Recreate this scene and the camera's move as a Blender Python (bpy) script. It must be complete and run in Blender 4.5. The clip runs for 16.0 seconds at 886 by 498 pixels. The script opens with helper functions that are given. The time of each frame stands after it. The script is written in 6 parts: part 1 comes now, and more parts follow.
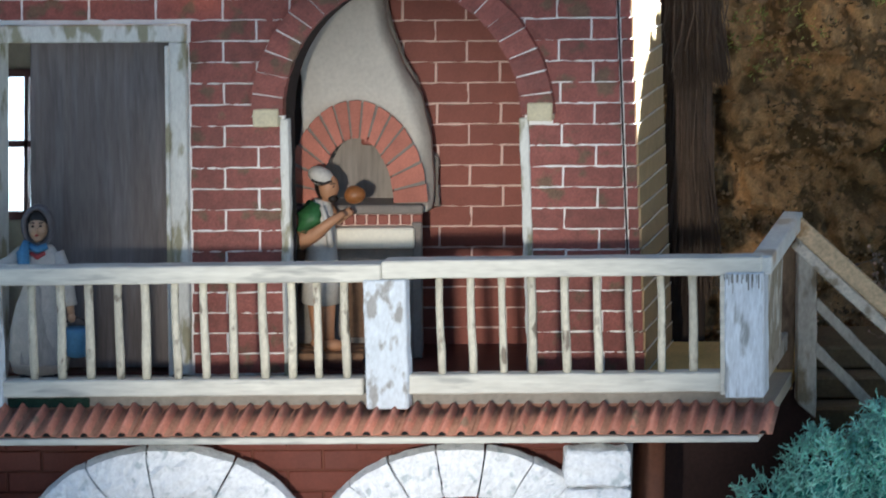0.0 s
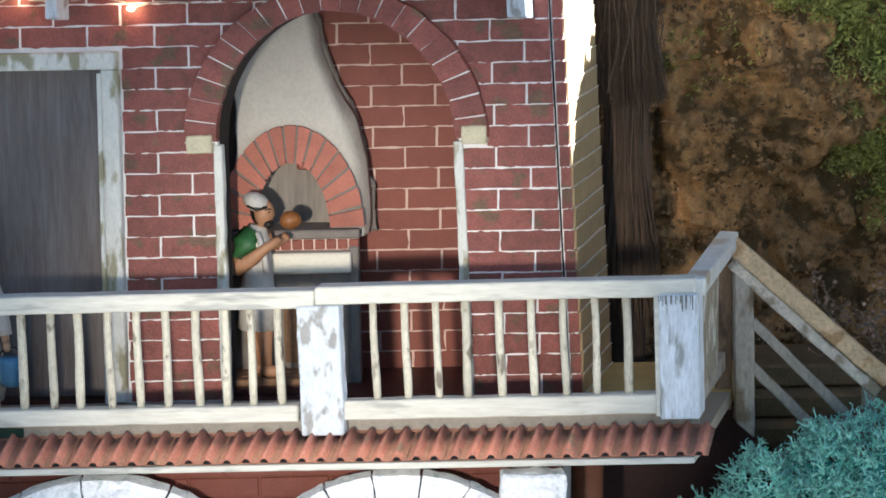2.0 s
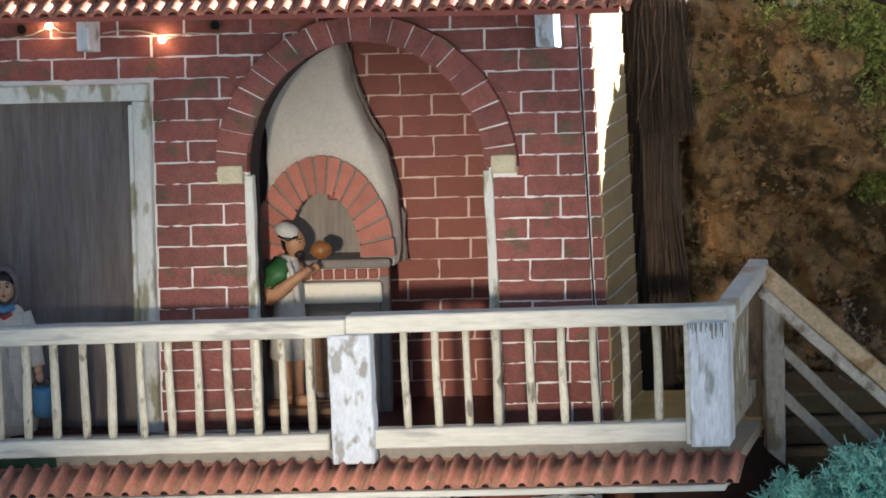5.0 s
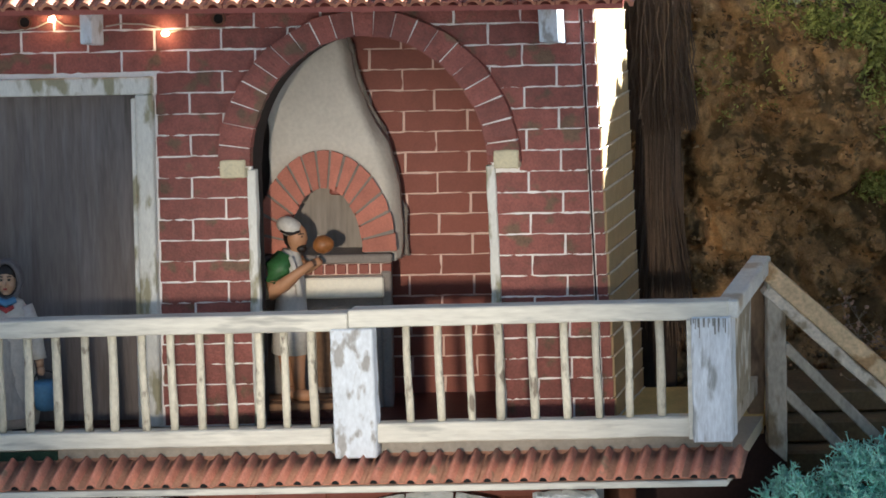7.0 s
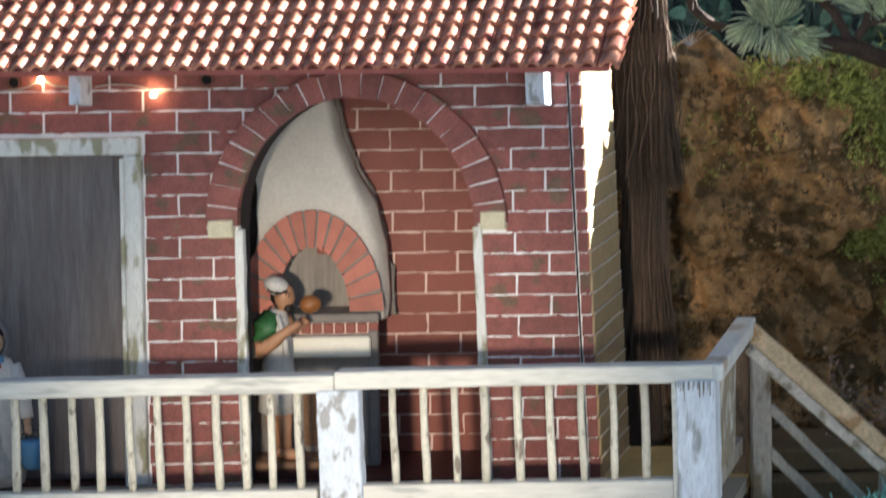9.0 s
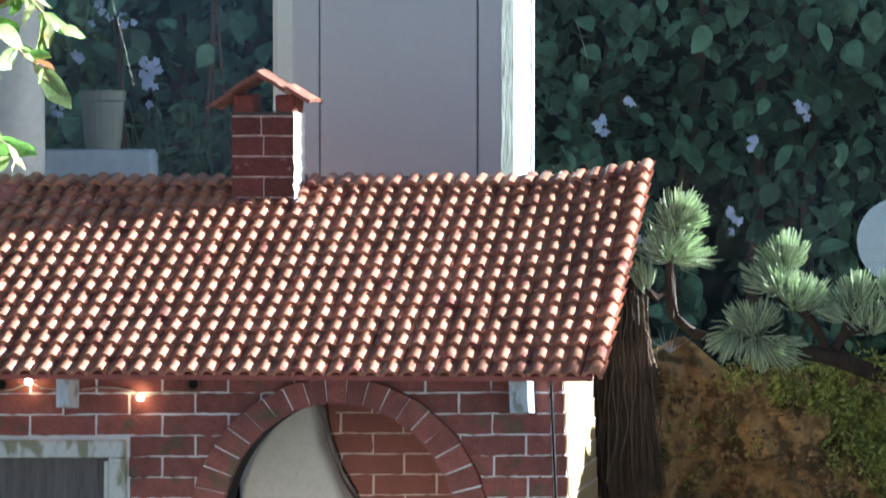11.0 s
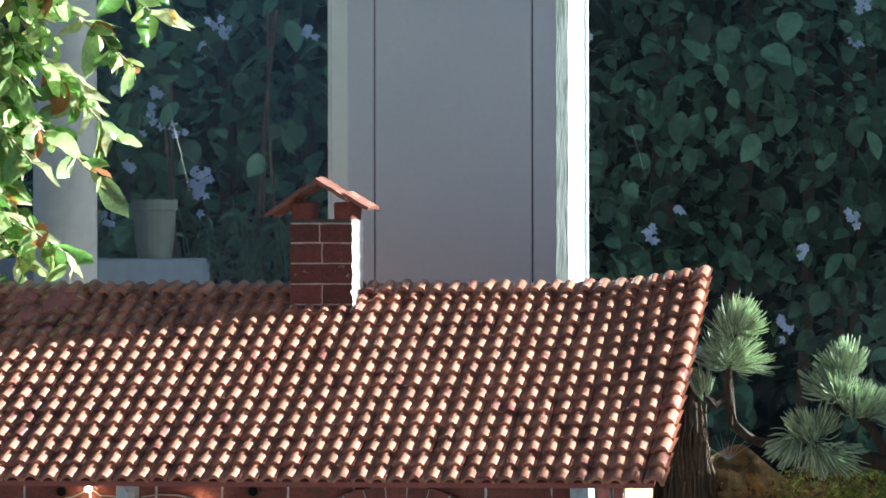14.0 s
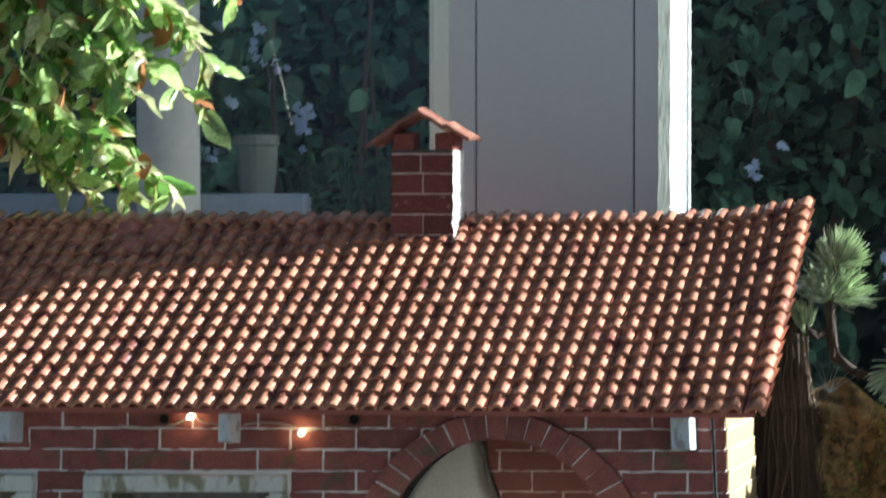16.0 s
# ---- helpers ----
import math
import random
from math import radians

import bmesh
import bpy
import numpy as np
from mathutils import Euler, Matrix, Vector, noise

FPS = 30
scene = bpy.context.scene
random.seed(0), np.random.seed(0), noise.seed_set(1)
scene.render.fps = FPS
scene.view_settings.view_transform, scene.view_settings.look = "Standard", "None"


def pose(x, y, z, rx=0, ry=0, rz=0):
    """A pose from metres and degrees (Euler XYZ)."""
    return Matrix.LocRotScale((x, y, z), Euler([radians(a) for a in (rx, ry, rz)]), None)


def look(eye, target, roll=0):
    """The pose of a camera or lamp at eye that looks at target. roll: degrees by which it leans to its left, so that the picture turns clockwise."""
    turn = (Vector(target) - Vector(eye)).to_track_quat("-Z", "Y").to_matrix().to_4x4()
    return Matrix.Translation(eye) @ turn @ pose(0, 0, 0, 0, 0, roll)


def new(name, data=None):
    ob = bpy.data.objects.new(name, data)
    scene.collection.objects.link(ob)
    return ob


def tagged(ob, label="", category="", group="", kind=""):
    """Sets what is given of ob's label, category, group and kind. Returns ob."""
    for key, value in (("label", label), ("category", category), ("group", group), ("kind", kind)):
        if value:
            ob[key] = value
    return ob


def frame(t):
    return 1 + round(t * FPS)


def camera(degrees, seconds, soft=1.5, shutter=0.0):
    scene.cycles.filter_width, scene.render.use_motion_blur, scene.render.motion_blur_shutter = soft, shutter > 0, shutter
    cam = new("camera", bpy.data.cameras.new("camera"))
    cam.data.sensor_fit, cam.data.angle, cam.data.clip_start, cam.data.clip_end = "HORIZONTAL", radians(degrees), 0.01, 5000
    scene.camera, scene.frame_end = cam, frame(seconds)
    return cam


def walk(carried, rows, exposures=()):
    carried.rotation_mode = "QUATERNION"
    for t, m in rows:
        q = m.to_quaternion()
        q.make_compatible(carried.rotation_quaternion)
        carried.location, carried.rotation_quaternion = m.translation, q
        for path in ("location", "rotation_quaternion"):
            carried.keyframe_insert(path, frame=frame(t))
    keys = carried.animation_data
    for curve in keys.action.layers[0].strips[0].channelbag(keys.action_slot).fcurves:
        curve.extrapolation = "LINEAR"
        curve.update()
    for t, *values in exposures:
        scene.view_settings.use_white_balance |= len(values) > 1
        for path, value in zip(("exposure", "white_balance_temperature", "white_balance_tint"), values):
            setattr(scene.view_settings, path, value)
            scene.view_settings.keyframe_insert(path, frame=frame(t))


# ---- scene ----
cam = camera(20.0, 16.0, soft=1.7, shutter=0.5)
# seconds, eye (x, y, z), yaw, pitch, roll
PATH = [
    (0, -0.0442, -2.8974, 1.1415, 0.0978, -11.0487, 0.3121),
    (0.5, -0.0209, -2.8956, 1.1463, -0.0827, -10.4159, 0.6095),
    (1, -0.0171, -2.8927, 1.1421, -0.4507, -10.2516, 0.7694),
    (1.5, -0.0167, -2.8919, 1.1420, -0.6129, -10.4044, 0.7900),
    (2, -0.0044, -2.8894, 1.1519, -0.7187, -10.7496, 0.9083),
    (2.5, -0.0180, -2.8895, 1.1359, -1.0813, -10.5975, 0.8145),
    (3, -0.0156, -2.8890, 1.1439, -1.0503, -11.0026, 0.8150),
    (3.5, -0.0181, -2.8909, 1.1408, -1.0988, -10.7394, 0.8893),
    (4, -0.0130, -2.8997, 1.1360, -0.8560, -9.8277, 1.1172),
    (4.5, -0.0093, -2.8954, 1.1439, -0.1938, -10.3221, 1.2170),
    (5, 0.0000, -2.9000, 1.1500, 0.0000, -10.0000, 1.3000),
    (7.5, -0.0117, -2.9011, 1.1358, -0.0960, -9.8640, 0.9906),
    (8, -0.0079, -2.9027, 1.1480, -0.0171, -9.9900, 1.0340),
    (8.5, -0.0109, -2.9034, 1.1404, -0.1387, -9.7984, 0.8364),
    (9, -0.0052, -2.9071, 1.1701, -0.2777, -9.0979, 0.8071),
    (9.5, -0.0035, -2.9161, 1.1767, -0.6864, -7.1217, 0.4865),
    (10, -0.0200, -2.9180, 1.1960, -1.1591, -5.9265, 0.2259),
    (10.2, -0.0122, -2.9227, 1.2212, -0.9819, -5.3570, 0.1765),
    (12.3, -0.0659, -2.9318, 1.2061, -1.1375, -0.6898, -0.2850),
    (12.5, -0.0671, -2.9332, 1.2088, -0.9475, -0.6595, -0.2109),
    (13, -0.0695, -2.9289, 1.2044, -0.5844, -0.4709, -0.1821),
    (13.5, -0.0567, -2.9329, 1.2121, -0.1913, -0.4518, -0.1505),
    (14, -0.0628, -2.9276, 1.2086, -0.3135, -0.3855, 0.1068),
    (14.5, -0.0611, -2.9275, 1.2073, -0.1271, -0.2618, 0.1212),
    (15, -0.0621, -2.9279, 1.2004, 0.3453, -0.1630, 0.3141),
    (15.5, -0.0758, -2.9257, 1.1963, 0.9393, -0.3628, 0.1115),
    (16, -0.0596, -2.9290, 1.1861, 2.0460, -1.5531, 0.0566),
]
EXPOSURES = [(0.0, 2.45, 5250, 7), (0.7, 2.72, 5350, 8), (2.5, 2.80, 5400, 8), (3.5, 2.65, 5650, 9), (4.5, 2.52, 5700, 9), (8.0, 2.42, 5700, 9), (8.5, 2.46, 5700, 9), (9.0, 2.7, 5600, 9), (9.5, 2.72, 5200, 9), (10.2, 2.55, 5200, 7), (12.3, 1.74, 5250, -1), (14.0, 1.80, 5300, -1), (15.5, 1.82, 5400, -1), (16.0, 1.58, 5500, -1)]
walk(cam, [(t, pose(x, y, z, 90 + pitch, roll, yaw)) for t, x, y, z, yaw, pitch, roll in PATH], EXPOSURES)

# ---- light: sun from behind on the right, open sky, one warm room lamp in front ----
SUN_EL, SUN_AZ = radians(19.2), radians(10)      # azimuth from +x towards +y
sun_dir = Vector((math.cos(SUN_EL) * math.cos(SUN_AZ), math.cos(SUN_EL) * math.sin(SUN_AZ), math.sin(SUN_EL)))
world = bpy.data.worlds.new("world")
scene.world = world
world.use_nodes = True
wn = world.node_tree.nodes
sky = wn.new("ShaderNodeTexSky")
sky.sky_type, sky.sun_disc = "NISHITA", False
sky.sun_elevation, sky.sun_rotation = SUN_EL, math.pi / 2 - SUN_AZ
world.node_tree.links.new(sky.outputs[0], wn["Background"].inputs[0])
wn["Background"].inputs[1].default_value = 0.023
sun = new("sun", bpy.data.lights.new("sun", "SUN"))
sun.data.energy, sun.data.angle, sun.data.color = 5.5, radians(0.5), (1.0, 0.95, 0.87)
sun.matrix_world = look(sun_dir * 5, (0, 0, 0))
spot = new("room_lamp", bpy.data.lights.new("room_lamp", "SPOT"))
spot.data.energy, spot.data.color, spot.data.shadow_soft_size = 43.0, (1.0, 0.80, 0.58), 0.05
spot.data.spot_size, spot.data.spot_blend = radians(18.5), 1.0
spot.matrix_world = look((-0.42, -2.7, 0.90), (-0.09, -0.1, 0.50))


# ---- materials ----
def mat(name, base, rough=0.7, var=0.15, scale=60.0, fine=400.0, bump=0.15, rand=0.0, stain=None, stain_at=0.55, metal=0.0,
        stretch=(1, 1, 1), translucent=0.0, spec=0.4, island=False):
    """A surface with variation at two scales, measured in metres; stain: a second colour that shows in patches."""
    m = bpy.data.materials.new(name)
    m.use_nodes = True
    nt = m.node_tree
    n, l = nt.nodes, nt.links
    b = n["Principled BSDF"]
    b.inputs["Roughness"].default_value, b.inputs["Metallic"].default_value = rough, metal
    b.inputs["Specular IOR Level"].default_value = spec
    geo, mp = n.new("ShaderNodeNewGeometry"), n.new("ShaderNodeMapping")
    mp.inputs["Scale"].default_value = stretch
    l.new(geo.outputs["Position"], mp.inputs["Vector"])
    t1, t2 = n.new("ShaderNodeTexNoise"), n.new("ShaderNodeTexNoise")
    for t, s, d in ((t1, scale, 4), (t2, fine, 3)):
        t.inputs["Scale"].default_value, t.inputs["Detail"].default_value = s, d
        l.new(mp.outputs[0], t.inputs["Vector"])
    add = n.new("ShaderNodeMath")
    add.operation = "ADD"
    l.new(t1.outputs[0], add.inputs[0]), l.new(t2.outputs[0], add.inputs[1])
    val = n.new("ShaderNodeMapRange")
    val.inputs["From Min"].default_value, val.inputs["From Max"].default_value = 0.6, 1.4
    val.inputs["To Min"].default_value, val.inputs["To Max"].default_value = 1 - var, 1 + var
    l.new(add.outputs[0], val.inputs["Value"])
    value = val.outputs[0]
    if rand:
        if island:
            src = geo.outputs["Random Per Island"]
        else:
            src = n.new("ShaderNodeObjectInfo").outputs["Random"]
        r = n.new("ShaderNodeMapRange")
        r.inputs["To Min"].default_value, r.inputs["To Max"].default_value = 1 - rand, 1 + rand
        l.new(src, r.inputs["Value"])
        mul = n.new("ShaderNodeMath")
        mul.operation = "MULTIPLY"
        l.new(value, mul.inputs[0]), l.new(r.outputs[0], mul.inputs[1])
        value = mul.outputs[0]
    col = n.new("ShaderNodeVectorMath")
    col.operation = "SCALE"
    l.new(value, col.inputs["Scale"])
    if stain:
        t3, rmp, mix = n.new("ShaderNodeTexNoise"), n.new("ShaderNodeMapRange"), n.new("ShaderNodeMix")
        t3.inputs["Scale"].default_value, t3.inputs["Detail"].default_value = scale * 0.55, 6
        l.new(mp.outputs[0], t3.inputs["Vector"])
        rmp.inputs["From Min"].default_value, rmp.inputs["From Max"].default_value = stain_at, stain_at + 0.08
        l.new(t3.outputs[0], rmp.inputs["Value"])
        mix.data_type = "RGBA"
        l.new(rmp.outputs[0], mix.inputs["Factor"])
        mix.inputs["A"].default_value, mix.inputs["B"].default_value = (*base, 1), (*stain, 1)
        l.new(mix.outputs["Result"], col.inputs[0])
    else:
        col.inputs[0].default_value = base
    l.new(col.outputs[0], b.inputs["Base Color"])
    if bump:
        bp = n.new("ShaderNodeBump")
        bp.inputs["Strength"].default_value, bp.inputs["Distance"].default_value = bump, 0.002
        l.new(add.outputs[0], bp.inputs["Height"])
        l.new(bp.outputs[0], b.inputs["Normal"])
    if translucent:
        tr, ms = n.new("ShaderNodeBsdfTranslucent"), n.new("ShaderNodeMixShader")
        l.new(col.outputs[0], tr.inputs["Color"])
        ms.inputs[0].default_value = translucent
        l.new(b.outputs[0], ms.inputs[1]), l.new(tr.outputs[0], ms.inputs[2])
        l.new(ms.outputs[0], n["Material Output"].inputs["Surface"])
    return m


def glow(name, color, strength):
    m = bpy.data.materials.new(name)
    m.use_nodes = True
    b = m.node_tree.nodes["Principled BSDF"]
    b.inputs["Base Color"].default_value = (*color, 1)
    b.inputs["Emission Color"].default_value, b.inputs["Emission Strength"].default_value = (*color, 1), strength
    return m


def glass(name, veil, amount):
    """Clear window glass with a thin film of dust, tinted to paint in a blue haze."""
    m = bpy.data.materials.new(name)
    m.use_nodes = True
    n, l = m.node_tree.nodes, m.node_tree.links
    tr, gl, df, tl = (n.new("ShaderNodeBsdf" + k) for k in ("Transparent", "Glossy", "Diffuse", "Translucent"))
    m1, m2, m3 = (n.new("ShaderNodeMixShader") for _ in range(3))
    gl.inputs["Roughness"].default_value = 0.02
    df.inputs["Color"].default_value = tl.inputs["Color"].default_value = (*veil, 1)
    l.new(df.outputs[0], m3.inputs[1]), l.new(tl.outputs[0], m3.inputs[2])
    m3.inputs[0].default_value = 0.3
    fr, nz, mr = n.new("ShaderNodeFresnel"), n.new("ShaderNodeTexNoise"), n.new("ShaderNodeMapRange")
    fr.inputs["IOR"].default_value = 1.2
    nz.inputs["Scale"].default_value = 5.0
    l.new(n.new("ShaderNodeNewGeometry").outputs["Position"], nz.inputs["Vector"])
    mr.inputs["To Min"].default_value, mr.inputs["To Max"].default_value = amount * 0.4, amount * 1.6
    l.new(nz.outputs[0], mr.inputs["Value"])
    l.new(fr.outputs[0], m1.inputs[0]), l.new(tr.outputs[0], m1.inputs[1]), l.new(gl.outputs[0], m1.inputs[2])
    vo, lt, mx = n.new("ShaderNodeTexVoronoi"), n.new("ShaderNodeMath"), n.new("ShaderNodeMath")      # specks of dirt
    vo.inputs["Scale"].default_value = 46.0
    l.new(n["Geometry"].outputs["Position"], vo.inputs["Vector"])
    lt.operation, mx.operation = "LESS_THAN", "MAXIMUM"
    lt.inputs[1].default_value = 0.028
    l.new(vo.outputs["Distance"], lt.inputs[0])
    l.new(lt.outputs[0], mx.inputs[0]), l.new(mr.outputs[0], mx.inputs[1])
    l.new(mx.outputs[0], m2.inputs[0]), l.new(m1.outputs[0], m2.inputs[1]), l.new(m3.outputs[0], m2.inputs[2])
    l.new(m2.outputs[0], n["Material Output"].inputs["Surface"])
    return m


M_BRICK = mat("painted_brick", (0.235, 0.072, 0.056), 0.5, 0.38, 60, 420, 0.5, rand=0.18, stain=(0.15, 0.085, 0.050), stain_at=0.56)
M_GROUT = mat("white_grout", (0.90, 0.88, 0.85), 0.8, 0.12, 80, 600, 0.2)
M_BRICK_IN = mat("inner_brick", (0.25, 0.076, 0.050), 0.6, 0.15, 40, 400, 0.15, rand=0.08)
M_GROUT_IN = mat("inner_grout", (0.74, 0.55, 0.46), 0.8, 0.12, 80, 600, 0.2)
M_TILE = mat("terracotta_tile", (0.50, 0.218, 0.132), 0.28, 0.25, 70, 500, 0.25, rand=0.30, stain=(0.25, 0.078, 0.060), stain_at=0.57, spec=0.9)
M_TILE_J = mat("terracotta_tile_joined", (0.50, 0.218, 0.132), 0.28, 0.25, 70, 500, 0.25, rand=0.30, stain=(0.25, 0.078, 0.060), stain_at=0.57, island=True, spec=0.9)
M_CHIMBRICK = mat("dark_chimney_brick", (0.17, 0.046, 0.034), 0.65, 0.4, 180, 500, 0.4, rand=0.25, stain=(0.42, 0.26, 0.21), stain_at=0.665)
M_CAP = mat("red_brown_cap_tile", (0.24, 0.095, 0.062), 0.6, 0.4, 110, 400, 0.6, stain=(0.44, 0.23, 0.14), stain_at=0.56)
M_CHIMGROUT = mat("pinkish_grout", (0.70, 0.50, 0.42), 0.8, 0.3, 80, 400, 0.3)
M_PAN = mat("terracotta_pan", (0.36, 0.105, 0.082), 0.6, 0.2, 60, 400, 0.15)
M_CREAM = mat("cream_painted_wood", (0.62, 0.61, 0.535), 0.6, 0.18, 110, 300, 0.25, stretch=(0.15, 1, 1), stain=(0.40, 0.40, 0.36), stain_at=0.58)
M_STICK = mat("baluster_wood", (0.58, 0.55, 0.44), 0.6, 0.22, 120, 300, 0.25, stretch=(1, 1, 0.5), stain=(0.20, 0.17, 0.13), stain_at=0.58, rand=0.14)
M_PEEL = mat("peeling_white_paint", (0.60, 0.655, 0.71), 0.6, 0.16, 110, 300, 0.35, stretch=(1, 1, 0.5), stain=(0.31, 0.31, 0.30), stain_at=0.53)
M_SLATE = mat("slate_blue_worn_paint", (0.66, 0.71, 0.76), 0.6, 0.24, 130, 500, 0.5, stretch=(1, 1, 0.22), stain=(0.34, 0.36, 0.36), stain_at=0.56)
M_FRAME = mat("weathered_white_frame", (0.70, 0.70, 0.64), 0.6, 0.15, 80, 400, 0.3, stretch=(1, 1, 0.4), stain=(0.33, 0.31, 0.20), stain_at=0.54)
M_SKIRT = mat("dusty_terracotta", (0.54, 0.225, 0.15), 0.65, 0.3, 60, 400, 0.2, rand=0.15, stain=(0.30, 0.19, 0.12), stain_at=0.60)
M_GREYWOOD = mat("grey_weathered_wood", (0.40, 0.35, 0.28), 0.75, 0.3, 50, 250, 0.35, stretch=(1, 1, 0.5), stain=(0.20, 0.15, 0.09), stain_at=0.57)
M_RAILWOOD = mat("ochre_handrail_wood", (0.62, 0.45, 0.26), 0.55, 0.35, 60, 250, 0.4, stain=(0.42, 0.25, 0.11), stain_at=0.54)
M_RAILBROWN = mat("brown_stained_board", (0.30, 0.19, 0.105), 0.75, 0.3, 50, 250, 0.3, stretch=(1, 1, 0.4), stain=(0.14, 0.085, 0.05), stain_at=0.56)
M_RETURN = mat("worn_white_rail_paint", (0.70, 0.70, 0.65), 0.6, 0.2, 30, 260, 0.35, stain=(0.50, 0.42, 0.31), stain_at=0.55)
M_RAILSIDE = mat("rubbed_pale_paint", (0.64, 0.56, 0.45), 0.65, 0.28, 60, 260, 0.35, stain=(0.34, 0.27, 0.18), stain_at=0.52)
M_MOTTLED = mat("mottled_side_board", (0.33, 0.28, 0.20), 0.75, 0.35, 75, 260, 0.4, stretch=(1, 1, 0.5), stain=(0.66, 0.64, 0.56), stain_at=0.54)
M_LEAFDOOR = mat("dark_grained_wood", (0.150, 0.128, 0.120), 0.45, 0.30, 110, 420, 0.25, stretch=(1, 1, 0.09), stain=(0.180, 0.160, 0.158), stain_at=0.50)
M_DARKWOOD = mat("dark_brown_wood", (0.10, 0.035, 0.025), 0.5, 0.25, 40, 200, 0.2, stretch=(0.2, 1, 1))
M_PLASTER = mat("grey_white_plaster", (0.64, 0.60, 0.52), 0.8, 0.12, 22, 200, 0.35)
M_BEIGE = mat("beige_plaster", (0.42, 0.36, 0.27), 0.8, 0.12, 20, 200, 0.2)
M_OVENBRICK = mat("pink_oven_brick", (0.46, 0.17, 0.115), 0.7, 0.2, 60, 400, 0.3, rand=0.12)
M_OVENGREY = mat("oven_mortar", (0.25, 0.22, 0.19), 0.8, 0.2, 60, 400, 0.3)
# soot colour that also paints in the shade beside the oven
M_SOOTSHADE = mat("soot_and_shade_brick", (0.10, 0.085, 0.075), 0.9, 0.3, 40, 300, 0.3, stretch=(1, 1, 0.15))
M_ARCHSHADE = mat("arch_painted_shade", (0.030, 0.024, 0.021), 0.9, 0.3, 60, 300, 0.2)
M_STONE = mat("white_chalky_stone", (0.88, 0.89, 0.90), 0.7, 0.16, 120, 260, 1.0, stain=(0.58, 0.63, 0.64), stain_at=0.585)
M_STONEJOINT = mat("dark_stone_joint", (0.05, 0.05, 0.055), 0.9, 0.2)
M_CREAMSTONE = mat("cream_impost_stone", (0.60, 0.54, 0.36), 0.6, 0.22, 60, 300, 0.2)
M_ROCK = mat("ochre_cork_rock", (0.54, 0.325, 0.137), 0.9, 0.45, 38, 300, 0.8, stain=(0.20, 0.128, 0.055), stain_at=0.50)
M_CRUMB = mat("cork_crumb", (0.42, 0.265, 0.125), 0.9, 0.3, 60, 300, 0.2, rand=0.55, island=True)
M_MOSS = mat("green_moss", (0.50, 0.52, 0.16), 0.9, 0.4, 60, 300, 0.3, rand=0.5, island=True, translucent=0.4)
M_MOSSDRY = mat("dry_moss", (0.22, 0.15, 0.07), 0.9, 0.4, 60, 300, 0.3, rand=0.35, island=True)
M_LICHEN = mat("turquoise_lichen", (0.54, 0.87, 0.73), 0.85, 0.3, 40, 300, 0.2, rand=0.35, island=True, translucent=0.25)
M_STRAWPALE = mat("pale_straw", (0.175, 0.12, 0.075), 0.8, 0.3, 40, 300, 0.2, rand=0.5, island=True)
M_STRAW = mat("brown_straw", (0.118, 0.078, 0.050), 0.8, 0.3, 40, 300, 0.2, rand=0.3, island=True)
M_BARK = mat("dark_bark", (0.06, 0.04, 0.028), 0.9, 0.4, 40, 200, 0.6, stretch=(1, 1, 0.3))
M_NEEDLE = mat("pine_needle", (0.58, 0.66, 0.45), 0.13, 0.2, 30, 100, 0.0, rand=0.5, island=True, translucent=0.3, spec=1.0)
M_LEAF = mat("yellow_green_leaf", (0.78, 0.79, 0.42), 0.12, 0.4, 60, 200, 0.3, rand=0.45, translucent=0.6, stain=(0.60, 0.36, 0.07), stain_at=0.57, spec=1.0)
M_LEAFGREEN = mat("fresh_green_leaf", (0.50, 0.66, 0.25), 0.14, 0.4, 60, 200, 0.3, rand=0.5, translucent=0.55, stain=(0.42, 0.45, 0.10), stain_at=0.56, spec=1.0)
M_LEAFDEEP = mat("deep_green_leaf", (0.16, 0.30, 0.06), 0.16, 0.4, 60, 200, 0.3, rand=0.5, translucent=0.35, spec=1.0)
M_TWIG = mat("pale_twig", (0.34, 0.27, 0.18), 0.8, 0.2)
M_HEDGE = mat("hedge_leaf", (0.080, 0.158, 0.102), 0.45, 0.5, 14, 60, 0.1, rand=0.70, island=True, translucent=0.10, spec=0.25)
# near-black copy of the leaf colour, with the hedge's depth shade painted in
M_HEDGESHADE = mat("hedge_painted_shade", (0.010, 0.028, 0.022), 0.95, 0.4, 6, 40, 0.3)
M_STEM = mat("brown_stem", (0.125, 0.095, 0.072), 0.8, 0.35, 30, 150, 0.4)
M_PANEL = mat("grey_pillar_panel", (0.68, 0.685, 0.72), 0.55, 0.04, 8, 120, 0.05)
M_WHITEFRAME = mat("white_window_frame", (0.86, 0.87, 0.86), 0.4, 0.05, 20, 300, 0.1)
M_GREYTRIM = mat("grey_green_trim", (0.60, 0.64, 0.55), 0.6, 0.2, 220, 500, 0.25, stretch=(1, 1, 0.12), stain=(0.40, 0.44, 0.36), stain_at=0.55)
M_GLASS = glass("dusty_glass", (0.40, 0.58, 0.72), 0.006)
M_GLASSDUSTY = glass("hazy_glass", (0.30, 0.46, 0.72), 0.080)
M_GROUND = mat("grey_paving", (0.20, 0.19, 0.18), 0.85, 0.2, 6, 80, 0.3, stain=(0.18, 0.17, 0.16))
M_SKIN = mat("painted_skin", (0.44, 0.23, 0.12), 0.5, 0.1, 60, 300, 0.1)
M_CLOTH = mat("painted_white_cloth", (0.58, 0.55, 0.49), 0.6, 0.15, 60, 300, 0.2)
M_GREEN = mat("painted_green_cloth", (0.04, 0.13, 0.04), 0.5, 0.3, 80, 300, 0.2)
